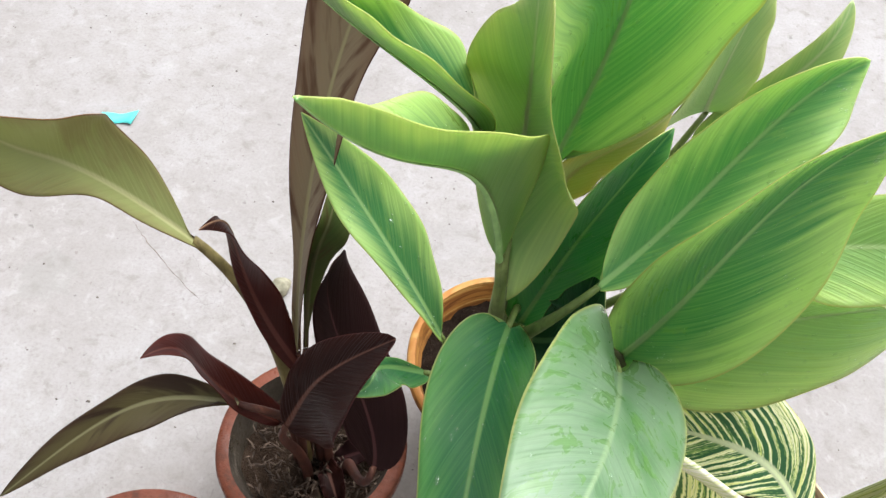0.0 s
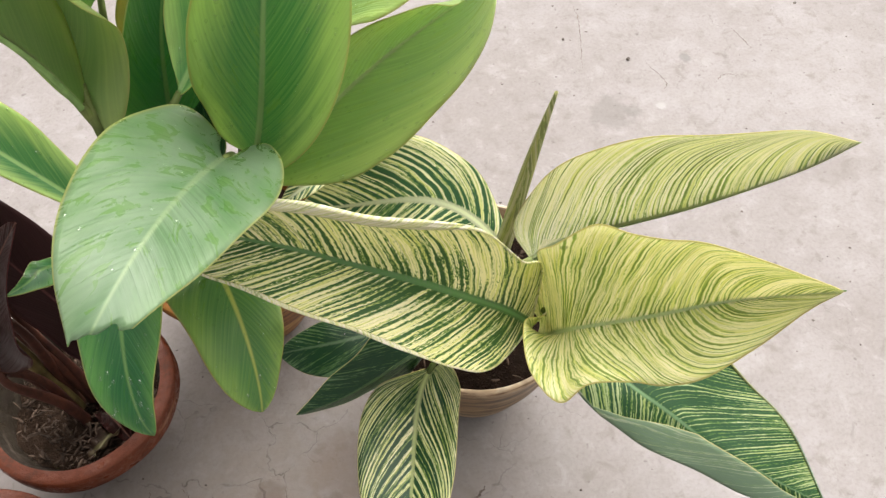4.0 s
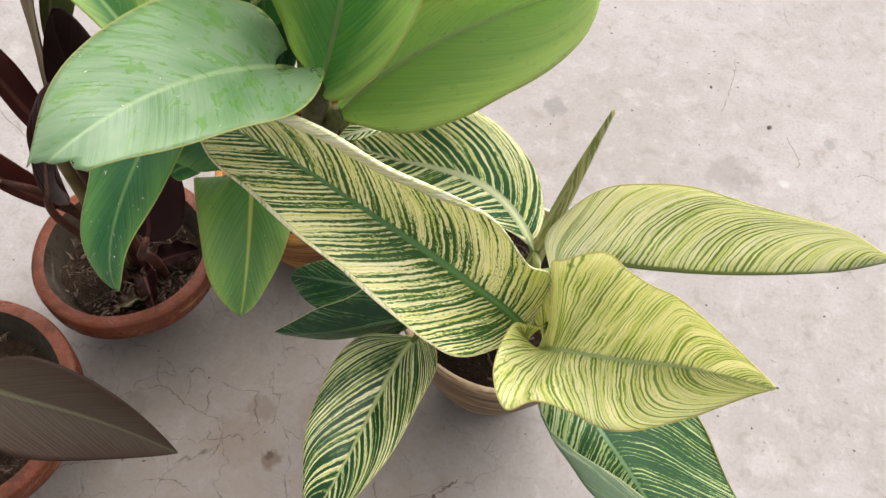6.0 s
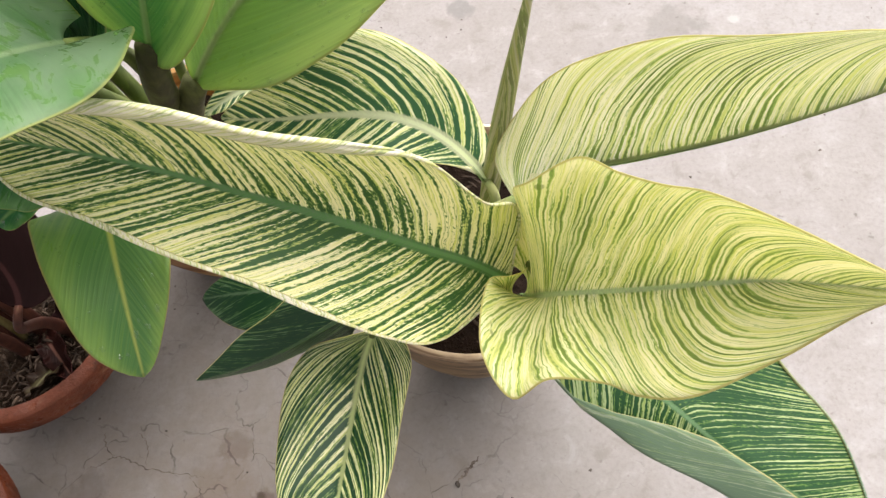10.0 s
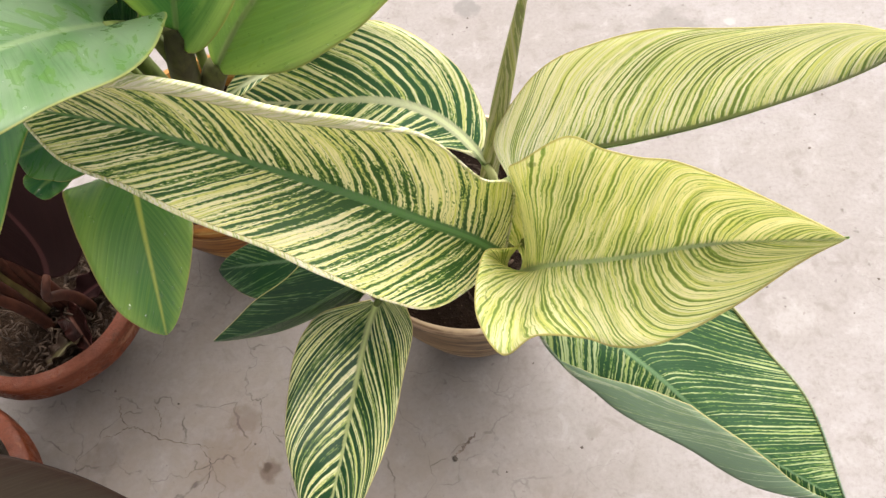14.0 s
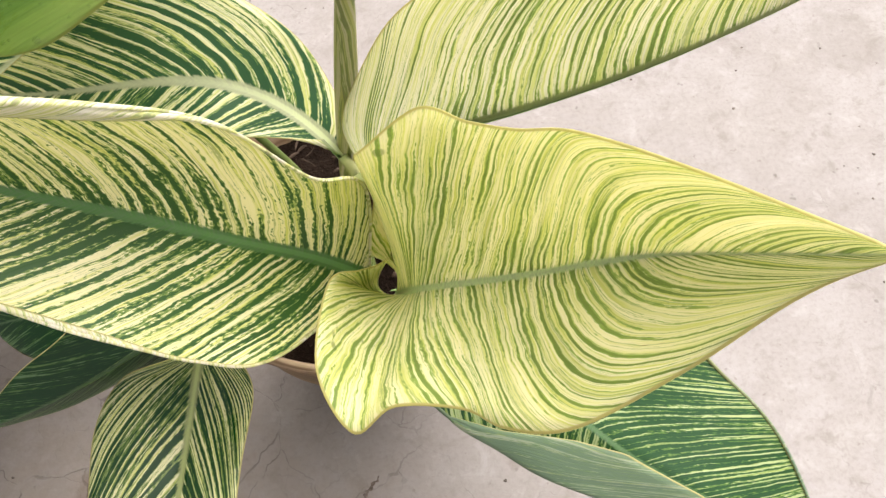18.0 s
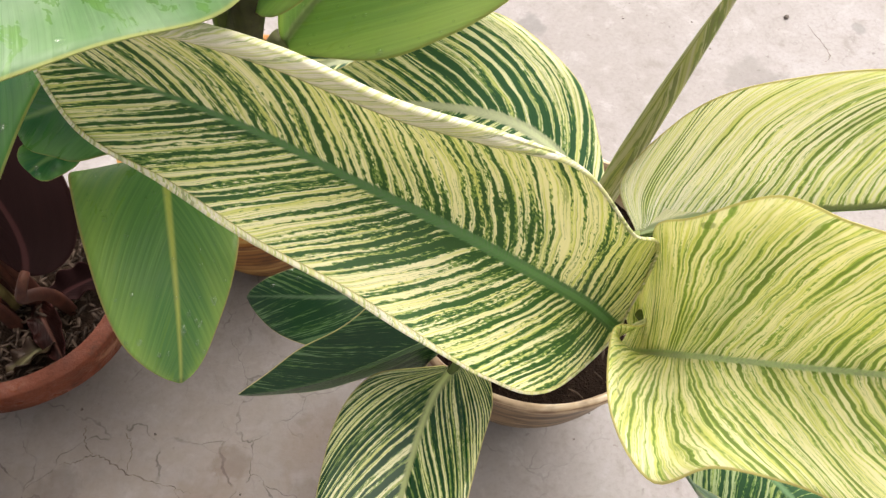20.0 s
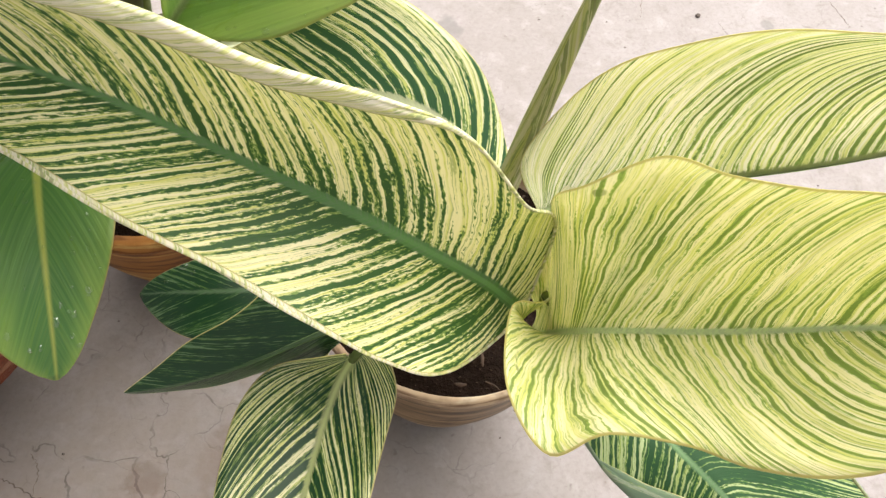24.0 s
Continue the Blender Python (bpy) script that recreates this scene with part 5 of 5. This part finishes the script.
p = ((-0.0883, 0.3846, 0.4248), (-0.1954, 0.3767, 0.4389), (-0.1905, 0.3139, 0.4937), (-0.2713, 0.2265, 0.4419))
leaf(red, BRONZE, BRONZE, RIB_RED, p, (0.353, -0.298, 0.887), (19.5, -24.9, -18.2), (0.0254, 0.0256), (0.575, 0.795), (21.2, 15.8, 12.3, 19, 2.5, 7.4), (4.7, 3.1, -5.9, 0.5), (-0.023, -0.0009), wave=(0.0015, 3.0, 1.0), prof=(1.01, 0.94, 1.03, 1.06, 0.94, 1.02, 0.94, 1.09, 0.85, 1.06))
stalk(red, (-0.064, 0.456, 0.118), p, STALK_RED, (0.008, 0.006, 0.004))
p = ((-0.0418, 0.4402, 0.4396), (-0.1225, 0.4514, 0.5898), (-0.0832, 0.4716, 0.6769), (-0.0995, 0.4037, 0.704))
leaf(red, MAROON_RED, MAROON, RIB_RED, p, (0.283, -0.473, 0.834), (10.1, -94.3, -69.5), (0.0134, 0.0292), (0.371, 0.884), (3.7, 1.6, -1, 24.6, 1.4, 20), (-13.5, -5.7, -11.9, 12.3), (0.0262, -0.0205), wave=(0.0015, 3.0, 1.0), prof=(1.02, 1.06, 0.92, 0.99, 1.0, 1.01, 0.91, 1.09, 1.01, 0.98))
stalk(red, (-0.054, 0.466, 0.118), p, STALK_RED, (0.008, 0.006, 0.004))

dusky = thing('dark_canna', (-0.187, 0.204, 0.118), 'young canna with a dusky brown-green leaf', 'plant', 'potted cannas')
p = ((-0.0321, 0.155, 0.4248), (0.0205, 0.1402, 0.4037), (0.0699, 0.1499, 0.4096), (0.1868, 0.123, 0.3858))
leaf(dusky, DUSK, DUSK, RIB_RED, p, (0.397, -0.279, 0.874), (5.1, 2.8, 18.2), (0.0448, 0.0541), (0.675, 0.873), (16.4, 15, 12.8, 12.1, 13.5, 8.6), (1.2, -0.2, 2.8, -1.3), (-0.0003, 0), wave=(0.001, 3.0, 1.0), prof=(1.0, 1.0, 0.99, 0.97, 1.01, 1.0, 1.0, 1.01, 1.0, 0.99))
stalk(dusky, (-0.14, 0.2, 0.118), p, STALK_RED)

# ---- the furled new leaf of the striped plant
def rolled(p, radii, turns, mat, parent, label, lean=0.8):
    """A young blade still rolled up: a sheet wound round its own length."""
    nu, na = 56, 40
    u = np.linspace(0, 1, nu)
    m, t = bezier(np.array(p, float), u)
    nn = carried_normal(t, (0.3, -0.2, 0.9))
    ss = np.cross(t, nn)
    r = np.interp(u, np.linspace(0, 1, len(radii)), radii)
    v, uv = [], []
    for i in range(nu):
        for k in range(na):
            a = 2 * math.pi * turns * k / (na - 1) + lean * 2.2 * u[i]
            w = r[i] * (0.72 + 0.42 * k / (na - 1))
            v.append(tuple(m[i] + w * (math.cos(a) * ss[i] + math.sin(a) * nn[i])))
            uv.append((0.035 * u[i] + 0.9 * a * r[i], 0.02 + 0.04 * u[i]))
    f = [(i * na + k, i * na + k + 1, (i + 1) * na + k + 1, (i + 1) * na + k) for i in range(nu - 1) for k in range(na - 1)]
    ob = part_raw("furled_leaf", v, f, [mat], parent, label)
    loops = np.zeros(len(ob.data.loops), dtype=np.int32)
    ob.data.loops.foreach_get("vertex_index", loops)
    for name, data in (("vein", np.array(uv)), ("blade", np.tile((0.5, 0.5), (len(v), 1)))):
        layer = ob.data.uv_layers.new(name=name)
        layer.uv.foreach_set("vector", data[loops].astype(np.float32).ravel())
    return ob


rolled([(0.518, 0.407, 0.36), (0.526, 0.401, 0.48), (0.538, 0.392, 0.59), (0.549, 0.381, 0.685)], (0.0085, 0.0090, 0.0085, 0.0070, 0.0047, 0.0018), 1.35, S_FURL, striped, "tightly furled young leaf")


# ---- litter on the soil
def litter(name, at, radius, z, count, label, seed):
    rnd = random.Random(seed)
    v, f = [], []
    for _ in range(count):
        a, r = rnd.uniform(0, 2 * math.pi), radius * math.sqrt(rnd.random())
        c = np.array([at[0] + r * math.cos(a), at[1] + r * math.sin(a), z + rnd.uniform(0.004, 0.014)])
        d = rnd.uniform(0, math.pi)
        ln, w = rnd.uniform(0.005, 0.018) * (1.8 if rnd.random() < 0.08 else 1), rnd.uniform(0.0008, 0.0028)
        t = np.array([math.cos(d), math.sin(d), rnd.uniform(-0.2, 0.2)])
        bow = np.array([0, 0, rnd.uniform(-0.003, 0.004)])
        vv, ff = tube([c - t * ln / 2, c - t * ln / 6 + bow, c + t * ln / 6 + bow, c + t * ln / 2], (0.4 * w, w, 0.5 * w), 5, 5, 0.5)
        f += [tuple(i + len(v) for i in x) for x in ff]
        v += vv
    return tagged(part_raw(name, v, f, [STRAW], None), label, "litter", kind="stuff")


litter("dry_litter", (-0.043, 0.460), 0.094, 0.128, 420, "dry plant bits strewn over the soil", 4)
litter("dry_litter", (-0.187, 0.204), 0.118, 0.128, 260, "dry plant bits strewn over the soil", 9)
litter("soil_bits", (0.501, 0.425), 0.12, 0.245, 130, "pale bits on the black soil", 12)

# ---- hairline cracks and a scuff in the cement
DARK_CRACK = simple("crack_dirt", (0.135, 0.110, 0.094), 0.95, 0.4, 150)
floor_ob = bpy.data.objects["ground"]
ORIGIN[floor_ob] = Vector((0, 0, 0))


def crack(points, width, seed, name="crack"):
    """A ragged line of dirt that fills a crack."""
    rnd = random.Random(seed)
    n = 9 * (len(points) - 1) + 1
    c = thread([(x, y, 0) for x, y in points], np.linspace(0, len(points) - 1, n))
    t = np.gradient(c, axis=0)
    t /= np.linalg.norm(t, axis=1)[:, None]
    side = np.stack([-t[:, 1], t[:, 0], 0 * t[:, 0]], 1)
    v, f = [], []
    for i in range(n):
        mid = c[i] + side[i] * rnd.uniform(-0.0016, 0.0016)
        w = width * rnd.uniform(0.25, 1.0) * min(1, 0.25 + 3 * min(i, n - 1 - i) / n)
        for k, z in ((-1, 0.0004), (0, 0.0007), (1, 0.0004)):
            p = mid + side[i] * k * w / 2
            v.append((p[0], p[1], z))
    for i in range(n - 1):
        f += [(3 * i + k, 3 * i + k + 1, 3 * i + k + 4, 3 * i + k + 3) for k in (0, 1)]
    part_raw(name, v, f, [DARK_CRACK], floor_ob)


for k, line in enumerate((
    ((0.128, 0.288), (0.092, 0.300), (0.053, 0.312), (0.029, 0.327), (0.011, 0.333), (-0.007, 0.325), (-0.024, 0.324)),
    ((0.011, 0.333), (-0.001, 0.351), (-0.003, 0.369)), ((0.053, 0.312), (0.054, 0.343), (0.044, 0.360)),
    ((-0.118, 0.154), (-0.101, 0.176), (-0.089, 0.191), (-0.065, 0.200), (-0.034, 0.206)),
    ((0.020, 0.185), (0.045, 0.193), (0.071, 0.196), (0.088, 0.191), (0.107, 0.181)),
    ((0.110, 0.293), (0.123, 0.271), (0.120, 0.248), (0.112, 0.230)),
    ((0.923, 1.209), (0.922, 1.172), (0.912, 1.127), (0.894, 1.064), (0.885, 1.030)),
    ((1.014, 1.016), (1.027, 0.977), (1.033, 0.953), (1.022, 0.937)), ((1.130, 0.931), (1.151, 0.948), (1.180, 0.939)),
    ((1.222, 1.068), (1.229, 1.036), (1.238, 1.004)), ((-0.533, 0.875), (-0.471, 0.824), (-0.379, 0.760), (-0.347, 0.744)),
)):
    crack(line, 0.0020, 40 + k)
crack(((0.478, 0.260), (0.467, 0.250), (0.456, 0.240), (0.446, 0.234)), 0.0055, 60, "scuff")

# ---- a scrap of tape and grit on the floor
v, f = [], []
for i in range(9):
    x = -0.034 + 0.0085 * i
    h = 0.012 + 0.007 * abs(i - 4) / 4 + 0.0015 * math.sin(5 * i)
    z = 0.002 + 0.002 * (1 + math.sin(1.1 * i))
    v += [(-0.673 + x, 1.108 + 0.35 * x - h, z), (-0.673 + x, 1.108 + 0.35 * x + h, z + 0.001), (-0.673 + x, 1.108 + 0.35 * x - h, z - 0.0008), (-0.673 + x, 1.108 + 0.35 * x + h, z + 0.0002)]
for i in range(8):
    a, b = 4 * i, 4 * i + 4
    f += [(a, b, b + 1, a + 1), (a + 2, a + 3, b + 3, b + 2), (a, a + 2, b + 2, b), (a + 1, b + 1, b + 3, a + 3)]
f += [(0, 1, 3, 2), (32, 34, 35, 33)]
tagged(part_raw("tape_scrap", v, f, [TAPE], None), "crumpled scrap of turquoise tape on the cement", "scrap")


def grit(count, seed):
    rnd = random.Random(seed)
    v, f = [], []
    for _ in range(count):
        x, y = rnd.uniform(-1.1, 1.8), rnd.uniform(-0.2, 1.9)
        r = rnd.uniform(0.0008, 0.0026) * (1.6 if rnd.random() < 0.08 else 1)
        b = len(v)
        for k in range(5):
            a = 2 * math.pi * k / 5 + rnd.random()
            v.append((x + r * math.cos(a) * rnd.uniform(0.7, 1.5), y + r * math.sin(a), 0.0))
        v.append((x, y, 0.8 * r))
        f += [(b + k, b + (k + 1) % 5, b + 5) for k in range(5)]
    return tagged(part_raw("floor_grit", v, f, [GRIT], None), "loose grit and crumbs on the cement", "grit", kind="stuff")


grit(520, 21)


# ---- dead leaves lying in the clay pots
def fallen(at, turn, size, droop, mat, label):
    ob = thing("fallen_leaf", at, label, "leaf", "fallen leaves")
    c, s = math.cos(turn), math.sin(turn)
    p = [Vector(at) + Vector((c * u * size, s * u * size, h)) for u, h in ((-0.5, 0.004), (-0.15, 0.020), (0.2, 0.012), (0.5, droop))]
    leaf(ob, mat, mat, RIB_RED, [tuple(v) for v in p], (0.05, 0.1, 1), (15, -10, 20), (0.022, 0.017), (0.6, 0.7), (25, 10, 30, -15, 40, 20), (20, 30, 40, 30), (0, 0), wave=(0.004, 3.5, at[0] * 40), ribs=0.0016)


fallen((-0.005, 0.425, 0.128), -1.0, 0.085, 0.010, MAROON, "shrivelled maroon leaf lying on the soil")
fallen((0.018, 0.480, 0.130), 0.5, 0.070, 0.014, MAROON_BLACK, "shrivelled maroon leaf lying on the soil")
fallen((-0.020, 0.395, 0.128), -2.3, 0.055, 0.008, BRONZE, "dry brown leaf lying on the soil")
fallen((-0.120, 0.215, 0.128), 0.9, 0.070, 0.010, MAROON, "shrivelled maroon leaf lying on the soil")


# ---- a twig, a stone and crumbs on the floor
def pebble(name, at, r, mat, label, category, seed, flat=0.6):
    rnd = random.Random(seed)
    bm = bmesh.new()
    bmesh.ops.create_icosphere(bm, subdivisions=3, radius=1.0)
    for v in bm.verts:
        k = 1 + 0.35 * noise.noise(v.co * 1.3 + Vector((seed, 0, 0))) + 0.12 * noise.noise(v.co * 4 + Vector((0, seed, 0)))
        v.co = Vector((v.co.x * r * k * 1.25, v.co.y * r * k, v.co.z * r * k * flat))
    low = min(v.co.z for v in bm.verts)
    for v in bm.verts:
        v.co.z -= low + 0.0005
    me = bpy.data.meshes.new(name)
    bm.to_mesh(me)
    bm.free()
    finish(me, [mat])
    ob = new(name, me)
    ob.location = at
    ob.rotation_euler = (0, 0, rnd.uniform(0, 6))
    return tagged(ob, label, category)


STONE = simple("pale_stone", (0.22, 0.205, 0.15), 0.85, 0.3, 60)
pebble("stone", (-0.22, 0.80, 0.0), 0.017, STONE, "small grey-brown stone on the cement floor", "stone", 3)
pebble("crumb", (0.982, 1.032, 0.0), 0.0038, GRIT, "dark crumb of dirt on the cement", "crumb", 5)
pebble("crumb", (0.872, 1.118, 0.0), 0.0026, GRIT, "dark crumb of dirt on the cement", "crumb", 6)
pebble("crumb", (0.446, 0.23, 0.0), 0.003, GRIT, "dark crumb of dirt on the cement", "crumb", 7)
v, f = tube([(0.956, 2.08, 0.004), (1.01, 2.03, 0.007), (1.06, 1.96, 0.004), (1.12, 1.91, 0.003)], (0.0015, 0.003, 0.0025, 0.001), 8, 24)
tagged(part_raw("twig", v, f, [STRAW], None), "thin dry brown twig on the cement", "twig")
